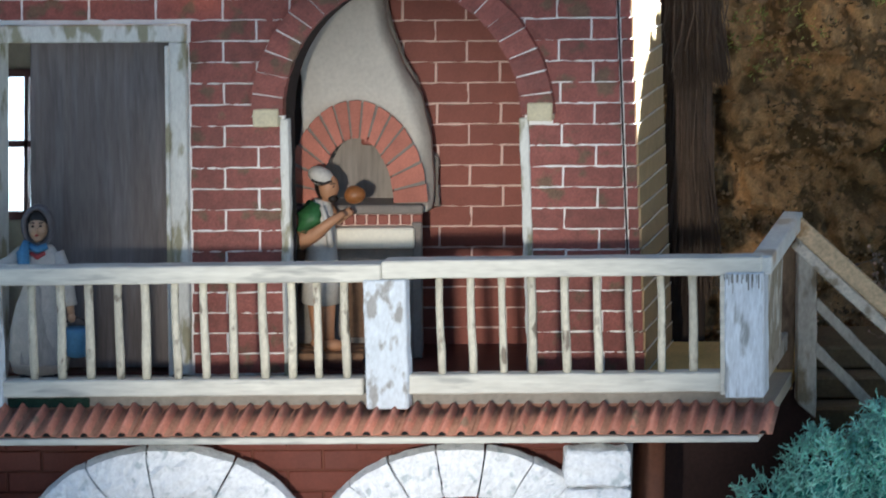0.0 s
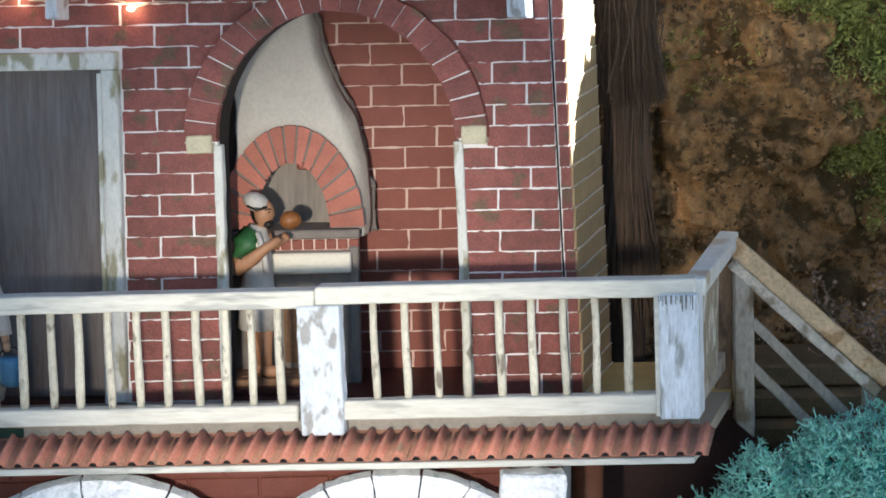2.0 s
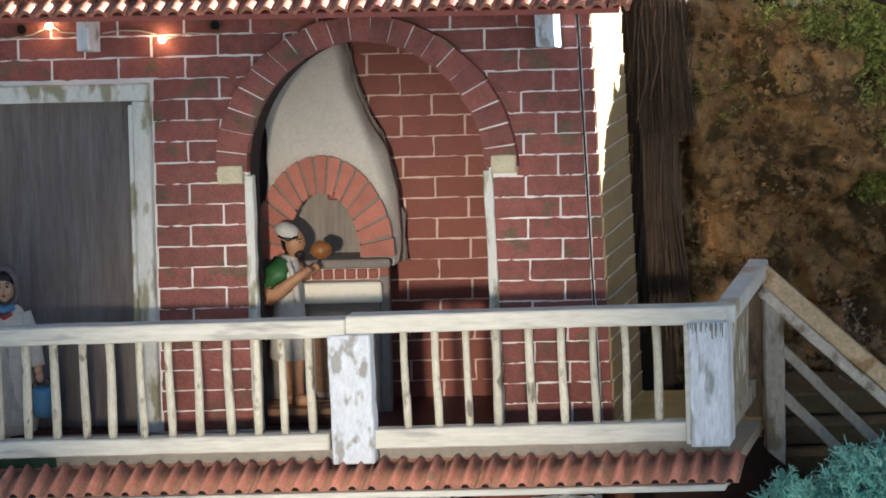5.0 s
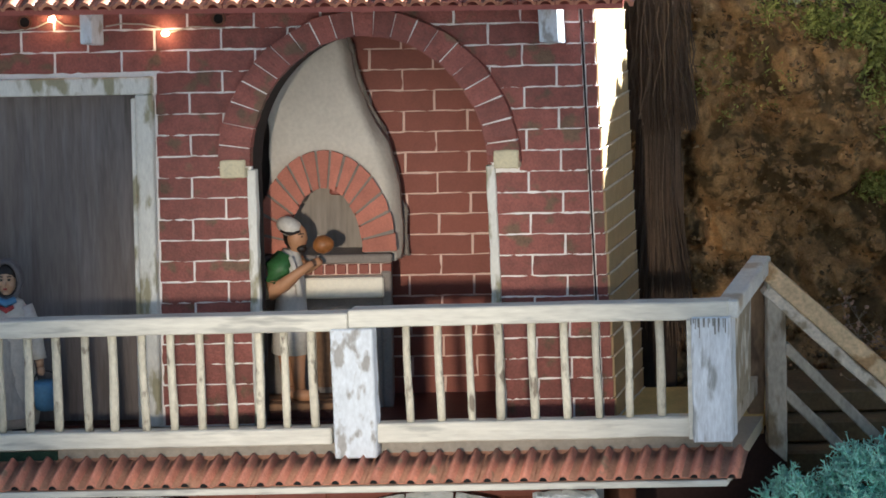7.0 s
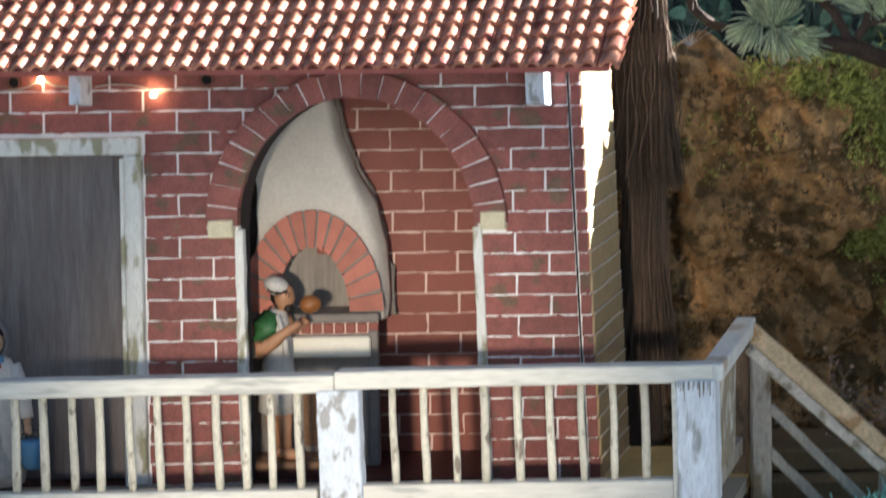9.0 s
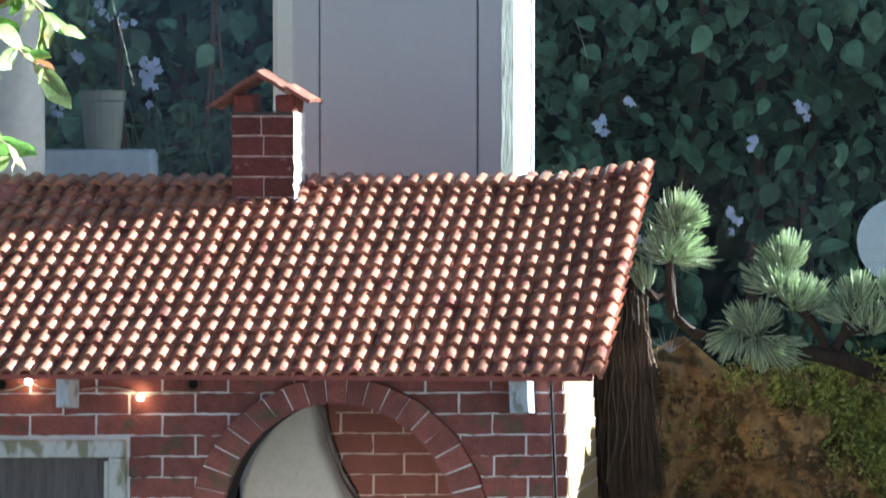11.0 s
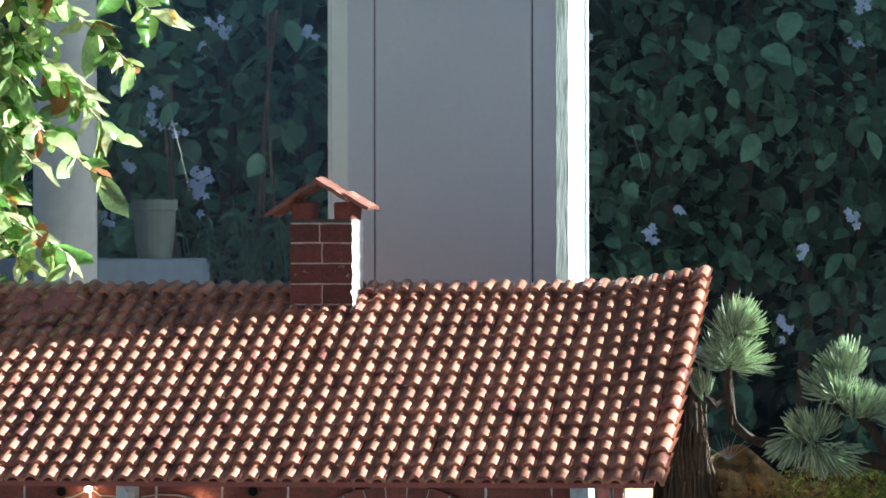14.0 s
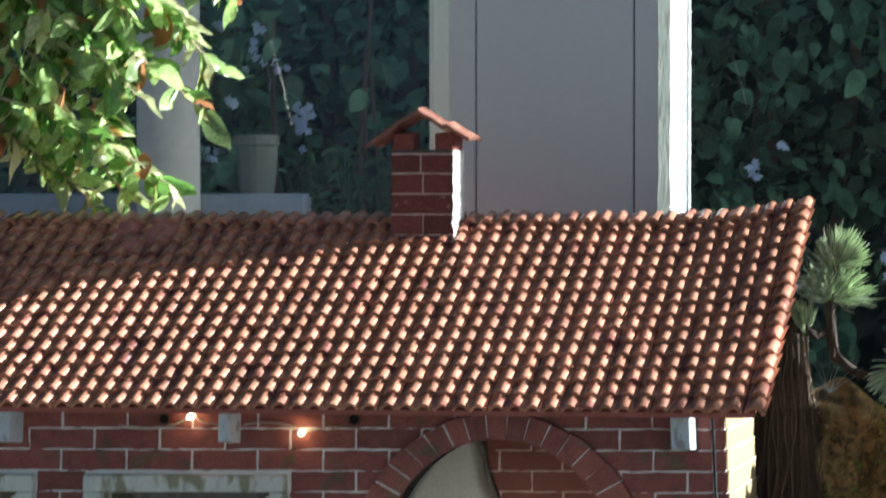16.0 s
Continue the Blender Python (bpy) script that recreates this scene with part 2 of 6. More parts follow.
M_BLUE = mat("painted_blue", (0.10, 0.25, 0.42), 0.5, 0.2, 60, 300, 0.1)
M_GREYBLUE = mat("painted_grey_scarf", (0.13, 0.12, 0.125), 0.6, 0.3, 60, 300, 0.2)
M_HAIR = mat("painted_dark_hair", (0.02, 0.015, 0.012), 0.5, 0.2)
M_BREAD = mat("glazed_bread", (0.28, 0.11, 0.03), 0.4, 0.3, 60, 300, 0.2)
M_BULB = glow("warm_bulb", (1.0, 0.62, 0.30), 12.0)
M_WIRE = mat("pale_wire", (0.50, 0.47, 0.40), 0.5, 0.1)
# flat black that stands in for the darkness inside openings
M_HOLE = mat("hole_painted_dark", (0.01, 0.01, 0.01), 0.9, 0.1)


# ---- building helpers ----
def part(name, bm, material, parent=None, label="", smooth=False):
    """Links a bmesh as one mesh object, under a thing or a part."""
    me = bpy.data.meshes.new(name)
    bm.to_mesh(me)
    bm.free()
    for m in (material if isinstance(material, (list, tuple)) else [material]):
        me.materials.append(m)
    if smooth:
        me.polygons.foreach_set("use_smooth", [True] * len(me.polygons))
    ob = new(name, me)
    if parent:
        ob.parent = parent
    if label:
        tagged(ob, label)
    return ob


def empty(name, label, category, group="", kind=""):
    return tagged(new(name), label, category, group, kind)


def add_box(bm, x0, x1, y0, y1, z0, z1, bevel=0.0, mi=0, m=None):
    r = bmesh.ops.create_cube(bm, size=1.0)
    vs = r["verts"]
    for v in vs:
        v.co = Vector((x0 + (v.co.x + 0.5) * (x1 - x0), y0 + (v.co.y + 0.5) * (y1 - y0), z0 + (v.co.z + 0.5) * (z1 - z0)))
        if m:
            v.co = m @ v.co
    fs = {f for v in vs for f in v.link_faces}
    for f in fs:
        f.material_index = mi
    if bevel:
        es = list({e for f in fs for e in f.edges})
        bmesh.ops.bevel(bm, geom=es, offset=bevel, segments=1, affect="EDGES")
    return bm


def box(x0, x1, y0, y1, z0, z1, bevel=0.0):
    return add_box(bmesh.new(), x0, x1, y0, y1, z0, z1, bevel)


def add_tube(bm, points, radii, sides=8, mi=0, cap=True):
    """A tube along points, with a radius at each."""
    rings = []
    pts = [Vector(p) for p in points]
    for i, p in enumerate(pts):
        d = (pts[min(i + 1, len(pts) - 1)] - pts[max(i - 1, 0)]).normalized()
        a = d.cross(Vector((0.31, 0.27, 0.91)))
        a = (a if a.length > 0.05 else d.cross(Vector((1, 0, 0)))).normalized()
        b = d.cross(a)
        r = radii[i] if isinstance(radii, (list, tuple)) else radii
        rings.append([bm.verts.new(p + (a * math.cos(k * math.tau / sides) + b * math.sin(k * math.tau / sides)) * r) for k in range(sides)])
    for r0, r1 in zip(rings, rings[1:]):
        for k in range(sides):
            bm.faces.new((r0[k], r0[(k + 1) % sides], r1[(k + 1) % sides], r1[k])).material_index = mi
    if cap:
        bm.faces.new(rings[0][::-1]).material_index = mi
        bm.faces.new(rings[-1]).material_index = mi
    return bm


def add_ball(bm, c, r, mi=0, seg=14, turn=None):
    vs = bmesh.ops.create_uvsphere(bm, u_segments=seg, v_segments=seg // 2 + 2, radius=1.0)["verts"]
    r = r if isinstance(r, (tuple, list)) else (r, r, r)
    m = Matrix.Translation(c) @ (turn or Matrix.Identity(4)) @ Matrix.Diagonal((*r, 1))
    for v in vs:
        v.co = m @ v.co
    for f in {f for v in vs for f in v.link_faces}:
        f.material_index = mi
    return bm


def wobble(bm, amount, size, seed=0.0):
    for v in bm.verts:
        v.co += noise.noise_vector(v.co * size + Vector((seed, 0, 0))) * amount


SHEAR, FLOOR = 0.28, 0.427      # the model's depth axis leans to the right; height of the balcony floor


def warp(u, y, z):
    """From the model house's own grid to the world: its sides lean right as they go back, its walls lean in towards the top."""
    k = min(max((z - FLOOR) / 0.48, 0.0), 1.15)
    return Vector((u + SHEAR * y + k * (-0.004 - 0.052 * (u + 0.17)), y, z))


def warped(bm):
    for v in bm.verts:
        v.co = warp(*v.co)
    return bm


def sheared(bm):
    for v in bm.verts:
        v.co.x += SHEAR * v.co.y
    return bm

# ---- setting: ground, window wall with pillar, garden behind ----
tagged(part("ground", box(-400, 400, -60, 900, -0.1, 0.0), M_GROUND), "grey stone paving under the model village", "ground", kind="structure")

PY = 0.6                        # front of the pillar


# dark grey that paints in the shade between the pillar's panels
M_GROOVE = mat("groove_painted_shade", (0.16, 0.14, 0.14), 0.8, 0.1)


def window_wall():
    pillar = empty("pillar", "grey panelled pillar between two tall windows", "pillar", kind="structure")
    part("panel", box(-0.1383, 0.0815, PY, PY + 0.12, 0.0, 2.6, 0.002), M_PANEL, pillar)
    part("side_panel", box(-0.177, -0.1400, PY - 0.001, PY + 0.12, 0.0, 2.6, 0.003), M_PANEL, pillar)
    part("side_panel", box(0.0835, 0.119, PY - 0.001, PY + 0.12, 0.0, 2.6), M_PANEL, pillar)
    part("groove", box(-0.1400, -0.1383, PY + 0.003, PY + 0.1, 0.0, 2.6), M_GROOVE, pillar)
    part("groove", box(0.0815, 0.0835, PY + 0.003, PY + 0.1, 0.0, 2.6), M_GROOVE, pillar)
    part("edge_strip", warp_strip(0.1155, 0.1330), M_GREYTRIM, pillar, "flaking grey-green edge strip")
    for i, (x0, x1, far) in enumerate(((-0.1995, -0.177, -2.6), (0.128, 0.157, 1.44), (2.06, 2.09, 4.2))):
        win = empty("window_%d" % (i + 1), "tall window with a white frame and dusty glass", "window", kind="structure")
        bm = box(x0, x1, PY + 0.004, PY + 0.06, 0.0, 2.6)
        for v in bm.verts:          # the reveal is splayed towards the glass
            if v.co.y < PY + 0.01 and abs(v.co.x - (x0 if i == 0 else x1)) < 1e-4:
                v.co.y += 0.012 if i == 0 else 0.036
        part("window_frame", bm, M_WHITEFRAME, win)
        edge = x0 if i == 0 else x1
        part("window_bead", box(*sorted((edge, edge + (-0.007 if i == 0 else 0.007))), PY + 0.042, PY + 0.058, 0.0, 2.6, 0.002), M_WHITEFRAME, win)
        a, b = sorted((edge + (-0.007 if i == 0 else 0.007), far))
        pane = part("pane", box(a, b, PY + 0.048, PY + 0.052, 0.0, 2.6), M_GLASSDUSTY if i == 0 else M_GLASS, win)
        pane.visible_shadow = False
        part("window_frame", box(*sorted((far, far + (-0.05 if i == 0 else 0.05))), PY - 0.001, PY + 0.06, 0.0, 2.6, 0.004), M_WHITEFRAME, win)

    # unseen wall, added to throw shade on the roof's upper left
    tagged(part("roof_shade_wall", box(1.49, 2.06, PY, PY + 0.12, 0.0, 2.6, 0.002), M_PANEL), "added unseen grey wall that shades the upper left of the roof", "wall", kind="structure")


def warp_strip(x0, x1):
    """A narrow upright strip with a ragged right edge."""
    bm, n = bmesh.new(), 260
    rows = []
    for i in range(n + 1):
        z = 2.6 * i / n
        r = 0.0035 * noise.noise(Vector((0, 0, z * 22))) + 0.002 * noise.noise(Vector((3, 0, z * 90)))
        rows.append([bm.verts.new(c) for c in ((x0 - 0.5 * r, PY - 0.0022, z), (x1 + 0.4 * r, PY + 0.0024, z), (x1 + 0.4 * r, PY + 0.03, z))])
    for a, b in zip(rows, rows[1:]):
        for k in (0, 1):
            bm.faces.new((a[k], a[k + 1], b[k + 1], b[k]))
    return bm


window_wall()


LEAF_SHORT = ((0.0, 0.06), (0.3, 0.85), (0.6, 0.9), (0.85, 0.45), (1.0, 0.0))
LEAF_ROUND = ((0.0, 0.06), (0.10, 0.50), (0.25, 0.86), (0.45, 1.0), (0.65, 0.88), (0.82, 0.56), (0.93, 0.25), (1.0, 0.0))


def leaf_faces(bm, pos, m3, length, width, fold=0.25, mi=0, outline=LEAF_SHORT):
    """A pointed leaf, folded along its midrib and drooping at the tip."""
    mid, left, right = [], [], []
    for t, w in outline:
        y, z = t * length, -0.22 * length * t * t
        mid.append(bm.verts.new(pos + m3 @ Vector((0, y, z))))
        if w:
            left.append(bm.verts.new(pos + m3 @ Vector((-w * width / 2, y, z + fold * w * width / 2))))
            right.append(bm.verts.new(pos + m3 @ Vector((w * width / 2, y, z + fold * w * width / 2))))
    last = len(outline) - 2
    for side, flip in ((left, False), (right, True)):
        for k in range(last + 1):
            vs = [mid[k], mid[k + 1], side[k + 1], side[k]] if k < last else [mid[k], mid[k + 1], side[k]]
            bm.faces.new(vs[::-1] if flip else vs).material_index = mi


def garden():
    rng = random.Random(5)
    bm = bmesh.new()
    for _ in range(19000):
        x, z = rng.uniform(-1.5, 1.3), rng.uniform(0.5, 2.2)
        dens = noise.noise(Vector((x * 2.4, 7.1, z * 2.4))) + 0.5 * noise.noise(Vector((x * 6.0, 2.1, z * 6.0)))
        if dens < -0.40 - 0.1 * rng.random():
            continue
        y = 1.78 + rng.uniform(-0.22, 0.30) - 0.30 * dens
        droop = Euler((radians(rng.uniform(-75, 5)), radians(rng.uniform(-40, 40)), radians(rng.uniform(110, 250)))).to_matrix()
        s = rng.choice((0.024, 0.032, 0.042, 0.055)) * rng.uniform(0.85, 1.2)
        leaf_faces(bm, Vector((x, y, z)), droop, s, s * rng.uniform(0.55, 0.8), rng.uniform(0.1, 0.4), outline=LEAF_ROUND)
    tagged(part("hedge", bm, M_HEDGE, smooth=True), "dark green leafy hedge outside the windows", "hedge", kind="stuff")
    stems = bmesh.new()
    for _ in range(34):
        x = rng.uniform(-1.6, 1.3)
        pts = [(x + 0.08 * noise.noise(Vector((x * 9, k * 0.6, 0))), 1.95 + 0.1 * rng.random(), 0.0 + k * 0.35) for k in range(8)]
        add_tube(stems, pts, [0.018 - 0.0015 * k for k in range(8)], 6)
    for x, lean, r in ((-0.528, 0.02, 0.007), (-0.500, -0.03, 0.005), (-0.391, 0.05, 0.008), (-0.365, 0.02, 0.005), (-0.318, -0.03, 0.006)):
        pts = [(x + lean * (k - 4) / 4 + 0.012 * noise.noise(Vector((x * 9, k * 0.8, 0))), 1.50, k * 0.20) for k in range(9)]
        add_tube(stems, pts, [r * (1.25 - 0.11 * k) for k in range(9)], 6)
    tagged(part("hedge_stems", stems, M_STEM), "brown upright stems inside the hedge", "hedge", kind="stuff")
    # a second, looser layer of growth further back, with gaps; shade painted into its colour
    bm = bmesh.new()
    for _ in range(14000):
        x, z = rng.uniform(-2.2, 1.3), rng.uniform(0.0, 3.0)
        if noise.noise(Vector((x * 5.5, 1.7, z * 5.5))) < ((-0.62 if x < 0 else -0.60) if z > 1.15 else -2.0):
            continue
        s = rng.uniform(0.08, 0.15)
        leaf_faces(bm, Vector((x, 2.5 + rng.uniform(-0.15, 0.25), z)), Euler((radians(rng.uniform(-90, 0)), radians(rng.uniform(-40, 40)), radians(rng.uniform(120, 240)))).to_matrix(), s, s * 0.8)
    tagged(part("hedge_back", bm, M_HEDGESHADE), "back leaves of the hedge, with shade painted into their colour", "hedge", kind="stuff")
    # out-of-view wall, added to block direct sun from the hedge
    tagged(part("hedge_shade_wall", box(1.36, 1.50, 1.0, 3.2, 0.0, 2.65), mat("garden_plaster", (0.42, 0.40, 0.37), 0.85, 0.15, 4, 60, 0.3)), "added unseen plastered wall that keeps the sun off the hedge", "wall", kind="structure")
    # dark sheet added to close the gaps; its colour paints in the hedge's shade
    tagged(part("hedge_shade_sheet", box(-2.3, 1.34, 2.85, 2.95, 0.0, 3.0), M_HEDGESHADE), "added dark sheet standing in for the hedge's shaded depth", "hedge", kind="structure")
    post = empty("garden_post", "pale grey round post in the garden", "post")
    part("shaft", add_tube(bmesh.new(), [(-0.660, 1.2, z) for z in (0.0, 1.0, 2.6)], [0.052] * 3, 24), mat("pale_post", (0.66, 0.64, 0.60), 0.8, 0.2), post, smooth=True)
    low = tagged(part("low_wall", box(-2.4, -0.44, 1.25, 1.4, 0.0, 1.165, 0.003), mat("blue_grey_wall", (0.30, 0.36, 0.44), 0.8, 0.2)), "low blue-grey garden wall", "wall", kind="structure")
    pot = empty("flower_pot", "grey-green clay pot standing on the low wall", "flower pot")
    part("vessel", add_tube(bmesh.new(), [(-0.527, 1.32, z) for z in (1.165, 1.2, 1.245, 1.247, 1.264)], [0.029, 0.033, 0.036, 0.039, 0.039], 20), mat("grey_clay", (0.20, 0.22, 0.19), 0.8, 0.2), pot)


garden()

def garden_blossoms():
    """Pale blue blossoms in the hedge, some standing in for bright sky gaps, and low growth on the garden wall."""
    rng, bm = random.Random(51), bmesh.new()
    for x, z, r in BLOSSOMS:
        for _ in range(int(9 * r / 0.02)):
            c = Vector((x + rng.gauss(0, r * 0.55), 1.46 + rng.uniform(-0.02, 0.02), z + rng.gauss(0, r * 0.75)))
            m3 = Euler((radians(rng.uniform(50, 110)), radians(rng.uniform(-30, 30)), radians(rng.uniform(-40, 40)))).to_matrix()
            for p in range(5):
                turn = m3 @ Euler((0, 0, p * math.tau / 5)).to_matrix()
                leaf_faces(bm, c, turn, rng.uniform(0.007, 0.011), 0.007)
    tagged(part("hedge_blossoms_and_sky", bm, mat("pale_blue_petal", (0.62, 0.72, 0.95), 0.6, 0.15, 40, 200, 0.0, translucent=0.4)),
           "pale blue blossoms in the hedge, some standing in for sky gaps", "blossoms", kind="stuff")
    bm = bmesh.new()
    for _ in range(70):
        x, y = rng.uniform(-0.47, -0.20), rng.uniform(1.36, 1.5)
        h = rng.uniform(1.12, 1.27)
        top = Vector((x + rng.gauss(0, 0.03), y, h))
        add_tube(bm, [(x, y, 0.0), (x, y, 0.9), top.lerp(Vector((x, y, 1.0)), 0.4), top], [0.003, 0.0025, 0.002, 0.0012], 4)
        for _k in range(7):
            t = rng.uniform(0, 0.7)
            leaf_faces(bm, top.lerp(Vector((x, y, 1.0)), t), Euler((radians(rng.uniform(-60, 40)), radians(rng.uniform(-40, 40)), radians(rng.uniform(0, 360)))).to_matrix(), rng.uniform(0.02, 0.045), 0.015)
    tagged(part("low_growth", bm, mat("grey_green_leaf", (0.10, 0.18, 0.10), 0.7, 0.3, 20, 100, 0.1, rand=0.4, island=True, translucent=0.2)),
           "low grey-green plants behind the garden wall", "plants", kind="stuff")


BLOSSOMS = ((-0.541, 1.426, 0.026), (-0.583, 1.328, 0.014), (-0.455, 1.308, 0.020), (-0.461, 1.276, 0.022), (-0.433, 1.563, 0.016), (-0.270, 1.560, 0.012), (-0.455, 1.528, 0.010),
            (-0.601, 1.461, 0.016), (-0.625, 1.238, 0.014), (-0.503, 1.388, 0.012), (0.555, 1.045, 0.014), (0.391, 1.008, 0.012), (0.215, 1.55, 0.012),
            # right-hand specks of blossom and of bright sky, both laid as petals
            (0.703, 1.61, 0.018), (0.328, 1.205, 0.013), (0.68, 1.235, 0.014), (0.378, 1.24, 0.008), (0.686, 1.531, 0.010), (0.585, 1.179, 0.010))
garden_blossoms()

# ---- the model house ----
house = empty("model_house", "miniature red brick house with tiled roof, arch and doorway", "model house")
U0, U1 = -0.95, 0.1855           # ends of the front wall
DOOR = (-0.60, -0.350, 0.842)   # outer edges and top of the door frame
WIN2 = (-0.93, -0.662, 0.842)
ARCH_C, ARCH_Z = -0.091, 0.735
AIN, BIN, AOUT, BOUT = 0.145, 0.152, 0.182, 0.180
WALL_T, TOP, SIDE_Y = 0.022, 0.945, 0.163
BL, BH, JOINT = 0.081, 0.02475, 0.0021


def front_wall():
    bm = bmesh.new()
    for u0, u1, z0, z1 in ((U0, WIN2[0] + 0.02, 0.0, TOP), (WIN2[1] - 0.02, DOOR[0] + 0.02, FLOOR - 0.02, TOP), (DOOR[1] - 0.02, ARCH_C - AIN, FLOOR - 0.02, TOP),
                           (ARCH_C + AIN, U1, FLOOR - 0.02, TOP), (WIN2[0] + 0.02, WIN2[1] - 0.02, WIN2[2] - 0.015, TOP),
                           (DOOR[0] + 0.02, DOOR[1] - 0.02, DOOR[2] - 0.015, TOP), (WIN2[0] + 0.02, WIN2[1] - 0.02, FLOOR - 0.02, FLOOR + 0.10)):
        add_box(bm, u0, u1, 0.0, WALL_T, z0, z1)
    n = 28
    for i in range(n):          # above the arch
        a0, a1 = math.pi - math.pi * i / n, math.pi - math.pi * (i + 1) / n
        p = [(ARCH_C + AIN * math.cos(a), ARCH_Z + BIN * math.sin(a)) for a in (a0, a1)]
        vs = [bm.verts.new((u, y, z)) for y in (0.0, WALL_T) for u, z in (p[0], p[1], (p[1][0], TOP), (p[0][0], TOP))]
        for q in ((0, 1, 2, 3), (5, 4, 7, 6), (0, 4, 5, 1)):
            bm.faces.new([vs[k] for k in q])
    return part("front_wall", warped(bm), M_GROUT, house, "brick front wall with white scored joints")


def unit_brick(name, material, w=BL - JOINT, h=BH - JOINT, d=0.004):
    bm = box(-w / 2, w / 2, -d / 2, d / 2, -h / 2, h / 2)
    es = [e for e in bm.edges if all(v.co.y < 0 for v in e.verts)]
    bmesh.ops.bevel(bm, geom=es, offset=0.0009, segments=1, affect="EDGES")
    me = bpy.data.meshes.new(name)
    bm.to_mesh(me)
    bm.free()
    me.materials.append(material)
    return me


def rough_brick(name, material, seed, w=BL - JOINT, h=BH - JOINT, d=0.004):
    """A brick face with hand-scored, uneven edges that here and there run over the joint."""
    rng, nw, nh = random.Random(seed), 9, 3
    loop = [(-w / 2 + w * i / nw, -h / 2, 0, -1) for i in range(nw)] + [(w / 2, -h / 2 + h * i / nh, 1, 0) for i in range(nh)]
    loop += [(w / 2 - w * i / nw, h / 2, 0, 1) for i in range(nw)] + [(-w / 2, h / 2 - h * i / nh, -1, 0) for i in range(nh)]
    bm, front, back = bmesh.new(), [], []
    for x, z, ox, oz in loop:
        k = rng.gauss(0.0002 if oz else -0.0001, 0.00028) + (0.0013 if rng.random() < 0.09 else 0.0)
        front.append(bm.verts.new((x + ox * (k - 0.0002), -d / 2, z + oz * (k - 0.0002))))
        back.append(bm.verts.new((x + ox * k, d / 2, z + oz * k)))
    bm.faces.new(front)
    for i in range(len(loop)):
        j = (i + 1) % len(loop)
        bm.faces.new((front[j], front[i], back[i], back[j]))
    bmesh.ops.recalc_face_normals(bm, faces=bm.faces)
    me = bpy.data.meshes.new(name)
    bm.to_mesh(me)
    bm.free()
    me.materials.append(material)
    return me


def lay_course(me, parent, rng, u0, u1, z, blocked, phase, y, name="brick", wf=warp, turn=0.0, bl=BL, bh=BH, jw=JOINT):
    """One course of bricks from u0 to u1, leaving out the blocked stretches."""
    free = [(u0, u1)]
    for a, b in blocked:
        free = [q for s, e in free for q in ((s, min(e, a)), (max(s, b), e)) if q[1] - q[0] > 0.006]
    for s, e in free:
        k = math.floor((s - phase) / bl)
        while phase + k * bl < e:
            a, b = max(s, phase + k * bl), min(e, phase + (k + 1) * bl)
            k += 1
            if b - a < 0.006:
                continue
            ob = new(name, me[rng.randrange(len(me))] if isinstance(me, list) else me)
            ob.parent = parent
            ob.location = wf((a + b) / 2, y + rng.uniform(-0.0006, 0.0006), z + bh / 2 + rng.uniform(-0.0004, 0.0004))
            ob.scale = ((wf(b, y, z).x - wf(a, y, z).x - jw * 1.15) / (BL - JOINT), 1, (bh - jw) / (BH - JOINT))
            ob.rotation_euler = (0, radians(rng.uniform(-0.5, 0.5)), turn)


def ellipse_half(z, a, b):
    """Half width of the arch at that height."""
    if z <= ARCH_Z:
        return a
    t = (z - ARCH_Z) / b
    return a * math.sqrt(max(0.0, 1 - t * t))


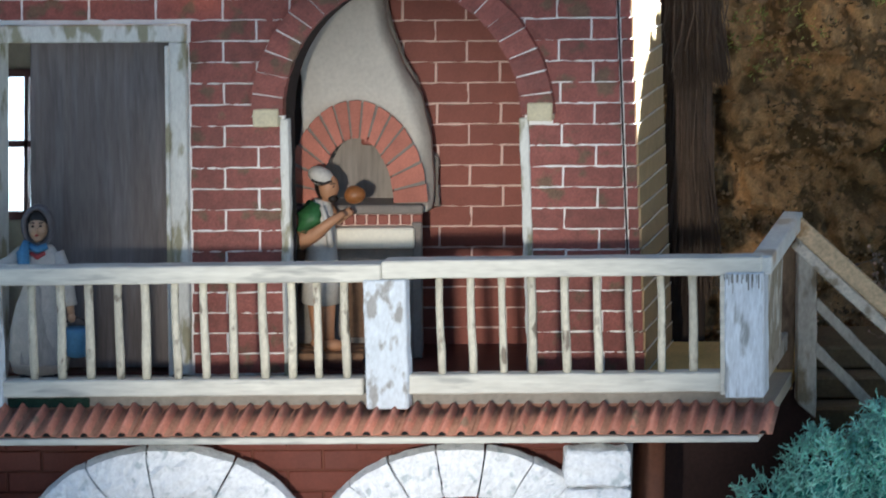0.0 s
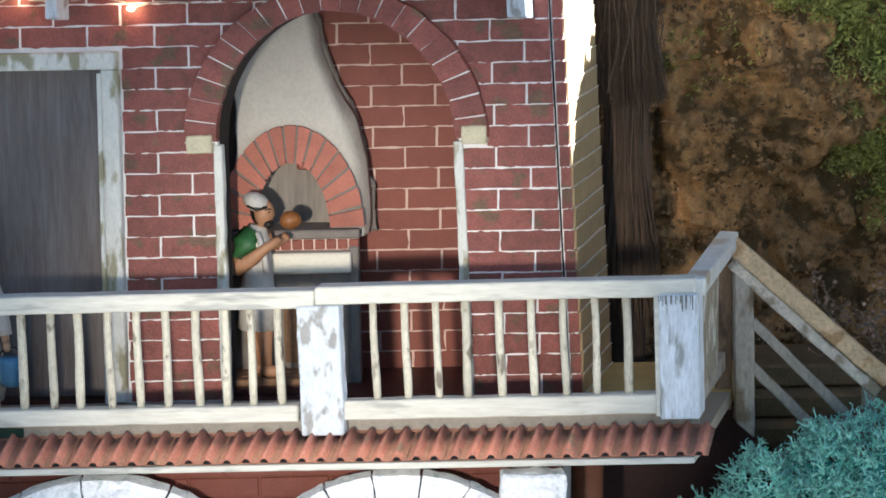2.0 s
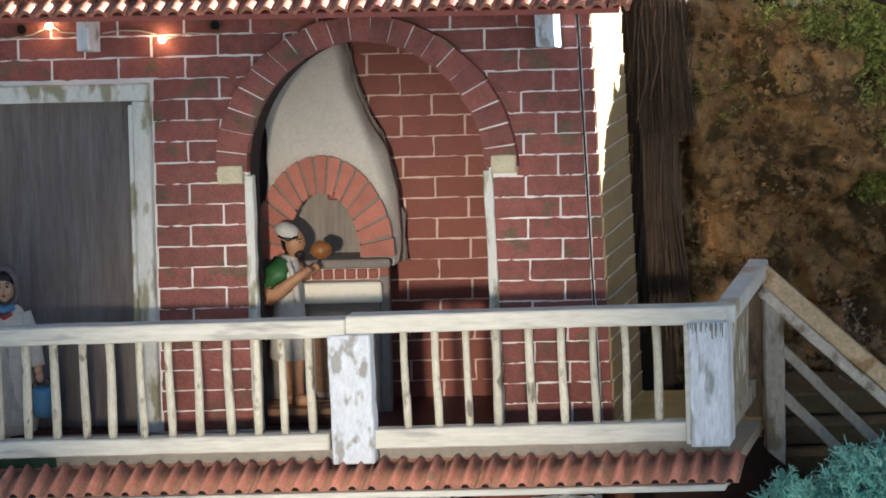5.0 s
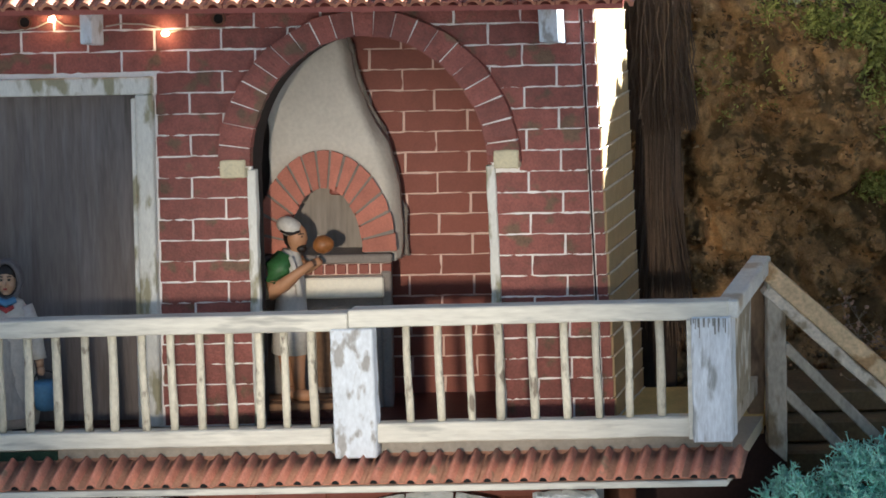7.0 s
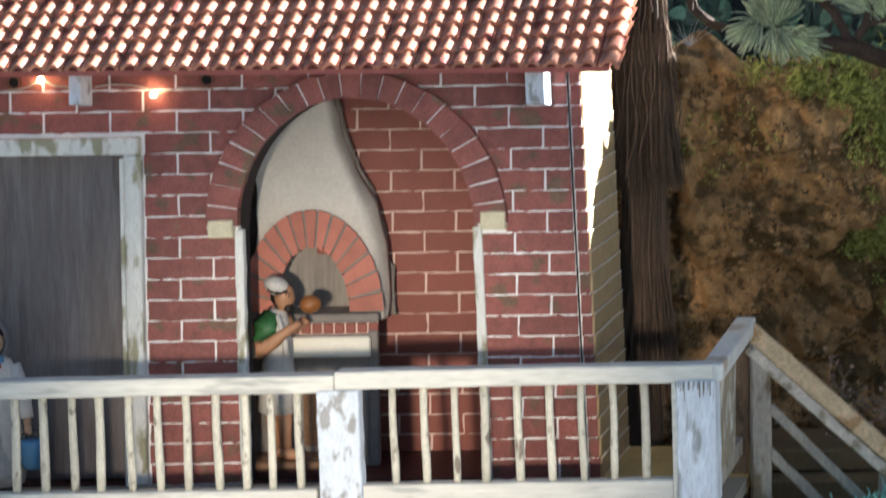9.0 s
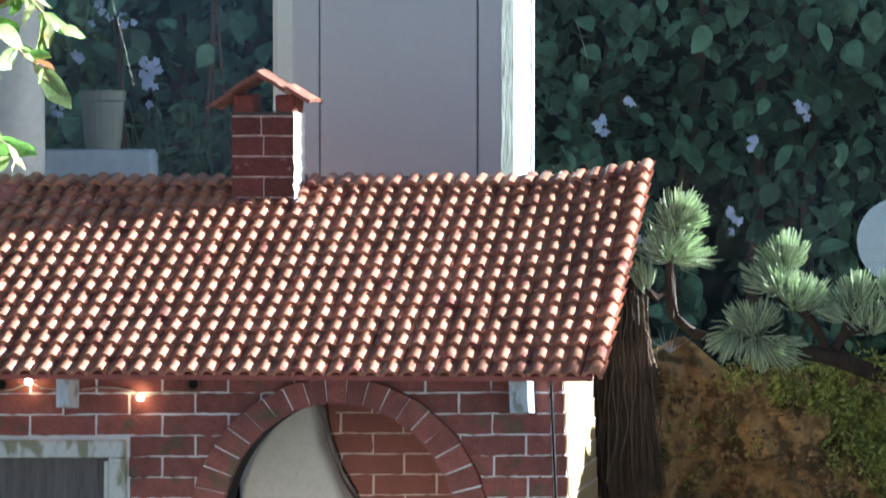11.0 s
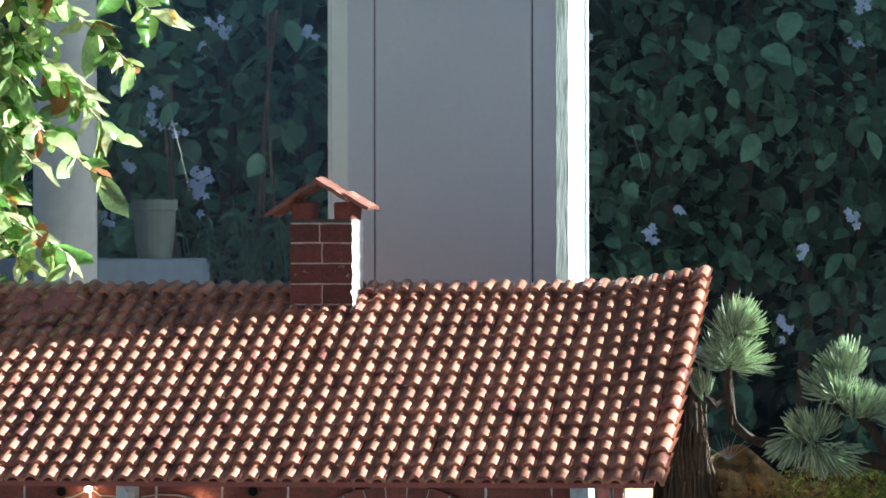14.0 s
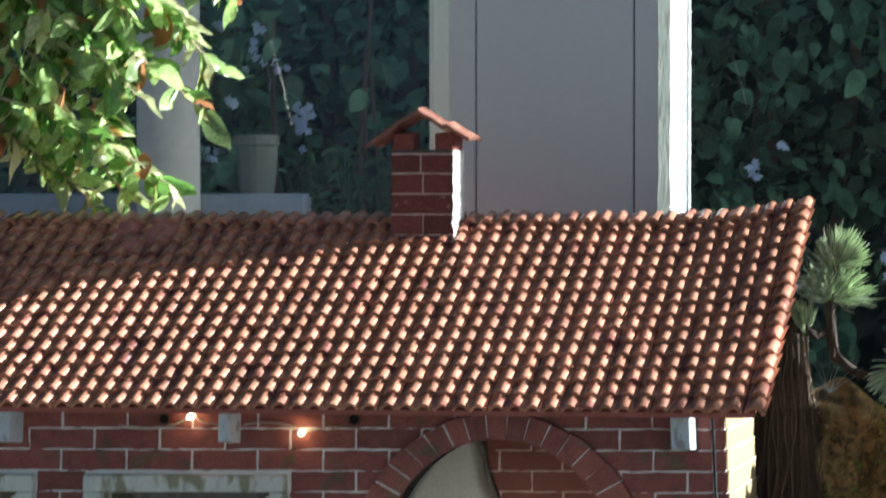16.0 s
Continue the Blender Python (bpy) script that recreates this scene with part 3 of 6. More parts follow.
def arch_ring(parent_wall):
    ring = part("arch_backing", warped(ring_piece(math.pi, 0.0, 40, AIN, BIN, AOUT - 0.001, BOUT - 0.001, -0.0094, WALL_T)), M_GROUT, house)
    n, vr = 21, random.Random(77)
    for i in range(n):
        a0 = math.pi - math.pi * i / n - vr.uniform(0.0015, 0.0075)
        a1 = math.pi - math.pi * (i + 1) / n + vr.uniform(0.0015, 0.0075)
        grow = vr.uniform(-0.0015, 0.0012)
        bm = ring_piece(a0, a1, 5, AIN - 0.002, BIN - 0.002, AOUT + grow, BOUT + grow, -0.0105 + vr.uniform(-0.0008, 0.0004), 0.0)
        wobble(bm, 0.0012, 170, i)
        part("voussoir", warped(bm), M_BRICK, ring)
    for u0, u1, z0 in ((ARCH_C - AOUT + 0.004, ARCH_C - AIN - 0.003, ARCH_Z - 0.012), (ARCH_C + AIN + 0.006, ARCH_C + AOUT - 0.001, ARCH_Z - 0.006)):
        bm = box(u0, u1, -0.0135, 0.0, z0, z0 + 0.021, 0.0012)
        bmesh.ops.subdivide_edges(bm, edges=[e for e in bm.edges if e.calc_length() > 0.012], cuts=3)
        wobble(bm, 0.0010, 130, u0)
        part("impost", warped(bm), M_CREAMSTONE, house, "cream stone impost block")
    # near-black colour paints in the shade on the arch's inner faces
    part("arch_soffit", warped(ring_piece(math.pi, 0.0, 40, AIN - 0.0015, BIN - 0.0015, AIN + 0.001, BIN + 0.001, 0.001, WALL_T + 0.012)), M_ARCHSHADE, house, "underside of the arch with shade painted into its colour")
    part("reveal", warped(box(ARCH_C - AIN - 0.001, ARCH_C - AIN + 0.002, 0.0065, 0.03, FLOOR, ARCH_Z)), M_ARCHSHADE, house, "inner side of the arch, its shade painted dark")
    for s in (-1, 1):           # painted jamb boards, uneven
        bm = box(-0.0055, 0.0055, -0.004, 0.006, FLOOR - 0.01, ARCH_Z - 0.004, 0.001)
        bmesh.ops.subdivide_edges(bm, edges=[e for e in bm.edges if abs(e.verts[0].co.z - e.verts[1].co.z) > 0.1], cuts=24)
        for v in bm.verts:
            v.co.x += ARCH_C + s * (AIN - 0.001) + 0.0018 * noise.noise(v.co * 40 + Vector((s * 5, 0, 0)))
        part("jamb", warped(bm), M_FRAME, house, "white peeling wooden jamb of the arch")


def ring_piece(a0, a1, n, ai, bi, ao, bo, y0, y1):
    bm = bmesh.new()
    rows = []
    for i in range(n + 1):
        a = a0 + (a1 - a0) * i / n
        c, s = math.cos(a), math.sin(a)
        rows.append([bm.verts.new((ARCH_C + r * c, y, ARCH_Z + q * s)) for r, q, y in ((ai, bi, y0), (ao, bo, y0), (ao, bo, y1), (ai, bi, y1))])
    for p, q in zip(rows, rows[1:]):
        for k in range(4):
            bm.faces.new((p[k], p[(k + 1) % 4], q[(k + 1) % 4], q[k]))
    bm.faces.new(rows[0][::-1]), bm.faces.new(rows[-1])
    bmesh.ops.recalc_face_normals(bm, faces=bm.faces)
    return bm


def frame_set(u0, u1, top, label, z0=FLOOR):
    fr = part("door_frame", warped(box(u0, u1, -0.010, WALL_T + 0.004, top - 0.020, top, 0.0015)), M_FRAME, house, label)
    for a in (u0, u1 - 0.021):
        part("frame_post", warped(box(a, a + 0.021, -0.009, WALL_T + 0.004, z0, top - 0.0202, 0.0015)), M_FRAME, fr)
    for a in (u0 + 0.019, u1 - 0.024):
        part("frame_bead", warped(box(a, a + 0.005, -0.013, -0.0095, z0, top - 0.024, 0.001)), M_FRAME, fr)
    return fr


def rooms():
    """Plain rooms behind the openings."""
    bm = bmesh.new()
    for u0, u1, z0, z1 in ((U0, -0.745, FLOOR - 0.02, TOP), (-0.584, -0.30, FLOOR - 0.02, TOP), (-0.745, -0.584, FLOOR - 0.02, 0.585), (-0.745, -0.584, 0.76, TOP)):
        add_box(bm, u0, u1, 0.205, 0.22, z0, z1)
    part("back_wall", warped(bm), M_BEIGE, house, "beige plaster back wall of the room")
    part("bakery_back_wall", warped(box(-0.30, U1 - 0.02, 0.165, 0.18, FLOOR - 0.02, TOP)), M_GROUT_IN, house, "brick back wall of the bakery")
    part("partition", warped(box(-0.315, -0.300, WALL_T, 0.22, FLOOR - 0.02, TOP)), M_SOOTSHADE, house)
    part("upper_ceiling", warped(add_box(box(U0, -0.30, WALL_T, 0.22, TOP - 0.012, TOP - 0.002), -0.2995, U1 - 0.01, WALL_T, 0.19, TOP - 0.012, TOP - 0.002)), M_DARKWOOD, house)
    part("upper_floor", warped(add_box(box(U0, -0.30, WALL_T, 0.22, FLOOR - 0.03, FLOOR - 0.004), -0.2995, U1 - 0.019, WALL_T, 0.166, FLOOR - 0.03, FLOOR - 0.004)), M_DARKWOOD, house)
    # glazed window in the back wall of the left room
    bm = bmesh.new()
    for u0, u1, z0, z1 in ((-0.752, -0.576, 0.577, 0.587), (-0.752, -0.576, 0.757, 0.767), (-0.752, -0.742, 0.587, 0.757), (-0.586, -0.576, 0.587, 0.757),
                           (-0.742, -0.586, 0.669, 0.677), (-0.696, -0.689, 0.587, 0.757), (-0.640, -0.635, 0.587, 0.757)):
        add_box(bm, u0, u1, 0.198, 0.206, z0, z1)
    wf = part("window_frame", warped(bm), M_DARKWOOD, house, "small dark-framed window with bright panes")
    for u0, u1 in ((-0.742, -0.696), (-0.689, -0.640), (-0.635, -0.586)):
        for z0, z1 in ((0.587, 0.669), (0.677, 0.757)):
            part("pane", warped(box(u0, u1, 0.207, 0.208, z0, z1)), M_PANEBRIGHT, wf)


window_light = new("window_light", bpy.data.lights.new("window_light", "AREA"))     # daylight behind the small window
window_light.data.shape, window_light.data.size, window_light.data.size_y = "RECTANGLE", 0.16, 0.17
window_light.data.energy, window_light.data.color = 0.15, (0.93, 1.0, 1.0)
window_light.matrix_world = look((-0.60, 0.25, 0.672), (-0.60, 0.0, 0.672))
M_PANEBRIGHT = mat("frosted_pane", (0.86, 0.90, 0.90), 0.3, 0.05, 20, 100, 0.02, translucent=0.8)
wall_front = front_wall()
arch_ring(wall_front)
frame_set(*DOOR[:2], DOOR[2], "white peeling wooden door frame")
frame_set(*WIN2[:2], WIN2[2], "white peeling wooden window frame", FLOOR + 0.10)
rooms()
side = part("side_wall", warped(box(U1 - 0.02, U1, WALL_T, 0.1675, 0.0, TOP)), M_GROUT, house, "tan brick side wall with white joints")
part("rear_wall", warped(box(-0.28, U1 - 0.012, 0.185, 0.2, 0.0, TOP)), M_BEIGE, house)
part("end_wall", warped(box(U0 - 0.015, U0, 0.0, 0.275, 0.0, TOP)), M_BEIGE, house)

# inside leaf of the doorway
door_leaf = empty("door_leaf", "grey-brown grained wooden door leaf behind the white frame", "door")
part("board", warped(box(-0.555, -0.345, 0.03, 0.038, FLOOR, 0.835, 0.0006)), M_LEAFDOOR, door_leaf)
part("batten", warped(box(-0.553, -0.347, 0.0385, 0.044, 0.80, 0.82, 0.001)), M_LEAFDOOR, door_leaf)


# ---- roof ----
EAVE_R, EAVE_L, EAVE_Y, EAVE_Z, RUN, LEAN, ROWS_N, PITCH = 0.1935, -1.02, -0.06, 0.918, 0.294, 0.085, 15, 0.0208


def roof_rise(x0):
    t = min(max(x0 / 0.19, 0.0), 1.0)
    return 0.2125 + 0.018 * t * t


def roof_at(x0, s, lift=0.0):
    eave = 0.0033 + 0.0045 * min(max((0.15 - x0) / 0.65, 0.0), 1.2)
    return Vector((x0 + LEAN * s, EAVE_Y + RUN * s - 0.5 * lift, EAVE_Z + eave * (1 - s) + 0.0025 * s + s * roof_rise(x0) + 0.8 * lift))


def roof():
    bm = bmesh.new()
    xs = [EAVE_L + (EAVE_R - EAVE_L) * i / 40 for i in range(41)]
    rows = []
    for x in xs:
        a, b = roof_at(x, 0.0), roof_at(x, 1.0)
        c = Vector((b.x - 0.03, b.y + RUN * 0.85, b.z - 0.17))
        rows.append([bm.verts.new(p) for p in (a, b, c, c - Vector((0, 0, 0.012)), b - Vector((0, 0, 0.014)), a - Vector((0, 0, 0.006)))])
    for p, q in zip(rows, rows[1:]):
        for k in range(6):
            bm.faces.new((p[k], p[(k + 1) % 6], q[(k + 1) % 6], q[k])).material_index = 1 if k == 1 else 0
    bm.faces.new(rows[0][::-1]), bm.faces.new(rows[-1])
    base = part("roof", bm, [M_PAN, M_TILE], house, "roof of small terracotta barrel tiles")
    slope = math.atan2(0.225, RUN)
    k = LEAN / math.hypot(RUN, 0.225)
    step = math.hypot(RUN, 0.225) / ROWS_N

    def tile_verts(n=12):
        out = []
        for y, amp, up in ((0.0, 0.0066, 0.0060), (1.16 * step, 0.0054, 0.0002)):
            for drop in (0.0, 0.0056):
                ring = []
                for i in range(n + 1):      # one wave: roll in the middle, pans on both sides
                    u = i / n - 0.5
                    roll = max(0.0, math.cos(u * math.pi / 0.64)) ** 0.5 if abs(u) < 0.32 else 0.0
                    ring.append((-u * (PITCH - 0.0006) + k * y, y, amp * roll + 0.0012 * (abs(u) * 2) ** 3 * (abs(u) > 0.32) + up - drop * (1.0 if drop else 0)))
                out.append(ring)
        return out

    def tile_faces(add, make):
        rings = [[add(c) for c in r] for r in tile_verts()]
        o0, i0, o1, i1 = rings
        for a, b in ((o0, o1), (i0, o0)):
            for j in range(len(a) - 1):
                make((a[j + 1], a[j], b[j], b[j + 1]))
    bm = bmesh.new()
    tile_faces(bm.verts.new, bm.faces.new)
    me = bpy.data.meshes.new("roof_tile")
    bm.to_mesh(me)
    bm.free()
    me.materials.append(M_TILE)
    rng = random.Random(3)
    verts, faces = [], []
    cols = int((EAVE_R - EAVE_L) / PITCH) - 1
    for c in range(cols):
        x0 = EAVE_R - 0.0238 - c * PITCH
        for r in range(ROWS_N):
            m = Matrix.Translation(roof_at(x0 + rng.uniform(-0.0009, 0.0009), (r - 0.15 + rng.uniform(-0.05, 0.05)) / ROWS_N, 0.001))
            m = m @ Euler((slope, radians(rng.uniform(-3, 3)), radians(rng.uniform(-2.5, 2.5)))).to_matrix().to_4x4()
            if c < 20:
                ob = new("roof_tile", me)
                ob.parent, ob.matrix_basis = base, m
            else:
                tile_faces(lambda p: verts.append(m @ Vector(p)) or len(verts) - 1, faces.append)
    far = bpy.data.meshes.new("roof_tiles")
    far.from_pydata(verts, [], faces)
    far.materials.append(M_TILE_J)
    ob = new("roof_tiles", far)
    ob.parent = base
    tagged(ob, kind="stuff")
    # ridge cap and verge tiles
    for i in range(cols + 1):
        ob = new("ridge_tile", me)
        ob.parent = base
        m = Matrix.Translation(roof_at(EAVE_R + 0.002 - i * PITCH + rng.uniform(-0.001, 0.001), 0.962 + rng.uniform(-0.006, 0.006), 0.003))
        ob.matrix_basis = m @ Euler((slope * 0.8, radians(rng.uniform(-4, 4)), radians(rng.uniform(-4, 4)))).to_matrix().to_4x4() @ Matrix.Scale(1.12, 4)
    for r in range(ROWS_N):
        m = Matrix.Translation(roof_at(EAVE_R - 0.0005, (r - 0.12 + rng.uniform(-0.04, 0.04)) / ROWS_N, -0.002)) @ Euler((slope, radians(9), radians(rng.uniform(-2, 2)))).to_matrix().to_4x4() @ Matrix.Scale(1.22, 4)
        ob = new("verge_tile", me)
        ob.parent, ob.matrix_basis = base, m
    # smears of mortar over mended tiles near the ridge
    for cx, cs, rx, rs in ((-0.603, 0.935, 0.021, 0.085), (-0.632, 0.86, 0.014, 0.05), (-0.648, 0.955, 0.016, 0.05)):
        bm, grid, n = bmesh.new(), [], 14
        for i in range(n + 1):
            row = []
            for j in range(n + 1):
                u, v = 2 * i / n - 1, 2 * j / n - 1
                edge = 1.0 + 0.25 * noise.noise(Vector((cx * 90 + 2.2 * u, 2.2 * v, 0)))
                h = max(0.0, 1 - (abs(u) ** 3 + abs(v) ** 3) / edge)
                lump = 0.0022 * noise.noise(Vector((cx * 50 + 3 * u, 3 * v, 4.0)))
                row.append(bm.verts.new(roof_at(cx + rx * u, cs + rs * v, 0.0035 + 0.0095 * h ** 0.4 + lump)))
            grid.append(row)
        for p, q in zip(grid, grid[1:]):
            for j in range(n):
                bm.faces.new((p[j], q[j], q[j + 1], p[j + 1]))
        part("mortar_patch", bm, M_MORTARPATCH, base, "dull red mortar smeared over mended tiles", smooth=True)


M_MORTARPATCH = mat("dull_red_mortar", (0.52, 0.19, 0.14), 0.6, 0.3, 70, 400, 0.5, stain=(0.32, 0.11, 0.09), stain_at=0.58)
roof()


def chimney():
    ch = part("chimney", box(-0.038, 0.038, 0.0, 0.035, -0.06, 0.1075), M_CHIMGROUT, house, "brick chimney with a little gabled tile cap")
    base = Vector((-0.197, 0.198, 1.1170))
    for v in ch.data.vertices:
        v.co.x += SHEAR * v.co.y
    ch.location = base
    rng = random.Random(8)
    zs = [-0.06, 0.0018, 0.0273, 0.0528, 0.0783, 0.1023]
    for i, (z0, z1) in enumerate(zip(zs, zs[1:])):
        cuts = [-0.0395, 0.0395] if i == 0 else ([-0.0395, 0.001, 0.0395] if i % 2 else [-0.0395, -0.002, 0.0395])
        if i in (2,):
            cuts = [-0.0395, 0.0395]
        for a, b in zip(cuts, cuts[1:]):
            bm = box(a + 0.0009, b - 0.0009, -0.0012, 0.012, z0 + 0.0010, z1 - 0.0010, 0.0005)
            bmesh.ops.subdivide_edges(bm, edges=[e for e in bm.edges if e.calc_length() > 0.018], cuts=4)
            wobble(bm, 0.0009, 220, i * 3.0 + a)
            part("brick", sheared(bm), M_CHIMBRICK, ch)
    part("flue_edge", sheared(box(-0.0385, 0.0375, -0.001, 0.034, 0.1035, 0.1080, 0.001)), M_SOOTSHADE, ch, "sooty top of the chimney")
    # rough mortar edge on the sunny side
    bm = bmesh.new()
    rows = []
    for i in range(41):
        z = -0.03 + 0.137 * i / 40
        r = 0.0045 * noise.noise(Vector((z * 90, 0, 0))) + 0.003 * noise.noise(Vector((z * 260, 4, 0)))
        rows.append([bm.verts.new((0.0385 + r * 0.6 + SHEAR * y + (0.002 if y > 0 else 0), y - 0.003 + r * 0.4, z)) for y in (0.0, 0.018, 0.037)])
    for p, q in zip(rows, rows[1:]):
        for k in (0, 1):
            bm.faces.new((p[k], p[k + 1], q[k + 1], q[k]))
    part("mortar_side", bm, M_GROUT, ch, "rough whitish mortar side")
    for a, b, mi in ((-0.038, -0.012, 0), (0.016, 0.040, 0)):
        bm = box(a, b, 0.0, 0.034, 0.1030, 0.130, 0.002)
        wobble(bm, 0.003, 60)
        part("chimney_prong", sheared(bm), M_CHIMBRICK, ch)
    for s in (-1, 1):           # on each side a thin curved tile from the peak and a second one at the eave
        for a0, a1, lift, y0 in ((0.0, 0.050, 0.0, -0.020), (0.041, 0.078 if s < 0 else 0.076, -0.0030 if s < 0 else 0.0042, -0.023)):
            bm, rows = bmesh.new(), []
            for i in range(11):
                for j in range(7):
                    u, v = a0 + (a1 - a0) * i / 10, j / 6
                    sag = 0.0035 * math.sin(math.pi * v) + 0.0010 * noise.noise(Vector((u * 60, v * 2, s * 4)))
                    rows.append(bm.verts.new((u + 0.0015 * noise.noise(Vector((v * 5, u * 9, s))), y0 + 0.052 * v, sag + lift - 0.0016)))
            for i in range(10):
                for j in range(6):
                    bm.faces.new((rows[i * 7 + j], rows[i * 7 + 7 + j], rows[i * 7 + 8 + j], rows[i * 7 + 1 + j]))
            m = Matrix.Translation((0.0, 0, 0.1595)) @ Euler((0, radians(32), 0)).to_matrix().to_4x4()
            for v in bm.verts:
                v.co = m @ v.co
                v.co.x *= s
            if s < 0:
                bmesh.ops.reverse_faces(bm, faces=bm.faces)
            slab = part("cap_slab", sheared(bm), M_CAP, ch, "sloping terracotta cap slab")
            thick = slab.modifiers.new("thick", "SOLIDIFY")
            thick.thickness, thick.offset = 0.0048, -1.0


chimney()


# ---- balcony ----
RAIL_Y = -0.225
balcony = empty("balcony", "cream painted wooden balcony with tiled skirt", "balcony")


def bu(x):
    """The house's grid at the railing, from a world x."""
    return x - SHEAR * RAIL_Y


def balcony_build():
    r0, r1 = -0.95, 0.361
    part("floor_slab", sheared(box(r0, r1, -0.215, 0.0, FLOOR - 0.018, FLOOR - 0.002)), M_BEIGE, balcony, "beige balcony floor")
    part("side_floor", sheared(box(U1, r1, 0.0, 0.16, FLOOR - 0.018, FLOOR - 0.002)), M_OCHRE, balcony, "ochre landing floor")
    part("fascia", sheared(box(r0, r1, -0.222, -0.2155, FLOOR - 0.02, 0.470)), M_FASCIA, balcony, "grey-beige fascia board")
    for a, b, z0, z1, dz in ((r0, bu(-0.116), 0.586, 0.6055, 0.0), (bu(-0.1155), bu(0.2955), 0.589, 0.609, 0.0)):
        bm = box(a, b, -0.237, -0.213, z0, z1, 0.0015)
        bmesh.ops.subdivide_edges(bm, edges=[e for e in bm.edges if abs(e.verts[0].co.x - e.verts[1].co.x) > 0.2], cuts=20)
        for v in bm.verts:
            v.co.z += 0.006 * (v.co.x - bu(-0.1)) + 0.0008 * noise.noise(v.co * 18)
        part("top_rail", sheared(bm), M_CREAM, balcony, "cream top rail")
    for a, b, top in ((r0, bu(-0.137), 0.4780), (bu(-0.092), bu(0.2545), 0.4815)):
        bm = box(a, b, -0.235, -0.217, 0.4595, top, 0.0015)
        bmesh.ops.subdivide_edges(bm, edges=[e for e in bm.edges if abs(e.verts[0].co.x - e.verts[1].co.x) > 0.2], cuts=20)
        for v in bm.verts:
            v.co.z += 0.004 * (v.co.x - bu(-0.1)) + 0.0010 * noise.noise(v.co * 18)
        part("bottom_rail", sheared(bm), M_CREAM, balcony, "cream bottom rail")
    for a, b, z0, z1 in ((-0.1330, -0.0870, 0.4445, 0.5885), (0.2530, 0.3000, 0.4555, 0.5945), (-0.573, -0.531, 0.441, 0.586)):
        bm = box(bu(a), bu(b), -0.241, -0.224 if a < 0 else -0.205, z0, z1, 0.0015)
        bmesh.ops.subdivide_edges(bm, edges=[e for e in bm.edges if abs(e.verts[0].co.z - e.verts[1].co.z) > 0.1], cuts=12)
        for v in bm.verts:
            v.co.x += 0.0012 * noise.noise(v.co * 50) + 0.022 * (0.52 - v.co.z)
        if a > 0:
            drips, dr = bmesh.new(), random.Random(77)
            for i in range(15):
                x, ln = bu(a) + 0.004 + 0.0027 * i + dr.uniform(-0.001, 0.001), 0.004 + 0.018 * dr.random() ** 2
                add_box(drips, x, x + dr.uniform(0.0006, 0.0016), -0.2417, -0.2405, z1 - 0.002 - ln, z1 - 0.001)
            board = box(bu(a) - 0.0005, bu(a) + 0.02, -0.2385, -0.206, z0 + 0.003, z1 - 0.002, 0.001)
            for extra in (drips, board):
                for v in extra.verts:
                    v.co.x += 0.022 * (0.52 - v.co.z)
            part("drip_stain", sheared(drips), M_DRIP, balcony, "dark drips of dirt down the post")
            part("post_backing", sheared(board), M_CREAM, balcony, "cream board behind the post")
            for v in bm.verts:
                if v.co.x < bu(a) + 0.01:
                    v.co.x += 0.0045
        part("post", sheared(bm), M_SLATE if a > 0 else M_PEEL, balcony, "square post with worn slate-white paint" if a > 0 else "square post with peeling white paint")
    rng = random.Random(4)
    xs = [-0.0565, -0.0225, 0.011, 0.043, 0.0795, 0.1145, 0.149, 0.1835, 0.218, -0.160, -0.190, -0.218, -0.249, -0.282, -0.313, -0.344, -0.377, -0.406, -0.438, -0.469, -0.500]
    xs += [-0.588 - 0.0308 * i for i in range(12)]
    for x in xs:
        x += 0.0005
        r = rng.uniform(0.0042, 0.0052)
        t = rng.uniform(-0.001, 0.001)
        lean = 0.0022 + 0.006 * (x + 0.1)
        pts = [(x + lean * k + t * math.sin(k * 5), RAIL_Y, 0.590 - 0.115 * k) for k in (0, 0.25, 0.5, 0.75, 1.0)]
        part("baluster", add_tube(bmesh.new(), pts, [r, r * 0.95, r, r * 1.06, r * 0.97], 7), M_STICK, balcony, smooth=True)
    # tiled skirt
    bm = bmesh.new()
    for a, b in ((r0, r1 + 0.002),):
        vs = [bm.verts.new((u, y, z)) for u in (a, b) for y, z in ((-0.222, 0.4455), (-0.262, 0.4245), (-0.262, 0.420), (-0.222, 0.430))]
        for q in ((0, 1, 5, 4), (1, 2, 6, 5), (2, 3, 7, 6), (3, 0, 4, 7), (3, 2, 1, 0), (4, 5, 6, 7)):
            bm.faces.new([vs[k] for k in q])
    skirt = part("tile_skirt", sheared(bm), M_SKIRTPAN, balcony, "row of small terracotta tiles below the railing")
    n, L, W = 14, 0.043, 0.0206
    bm = bmesh.new()
    rings = []
    for y, h in ((0.0, 0.0100), (L, 0.0095)):
        top, foot = [], []
        for i in range(n + 1):
            u = i / n - 0.5
            z = h * (0.5 + 0.5 * math.cos(math.tau * u)) ** 1.9
            top.append(bm.verts.new((-u * W + SHEAR * y, y, z)))
            foot.append(bm.verts.new((-u * W + SHEAR * y, y, -0.0012)))
        rings += [top, foot]
    o0, i0, o1, i1 = rings
    for a, b in ((o0, o1), (i0, o0), (o1, i1), (i1, i0)):
        for j in range(n):
            bm.faces.new((a[j + 1], a[j], b[j], b[j + 1])).material_index = 2 if b is o1 and (j < 3 or j > n - 4) else 0
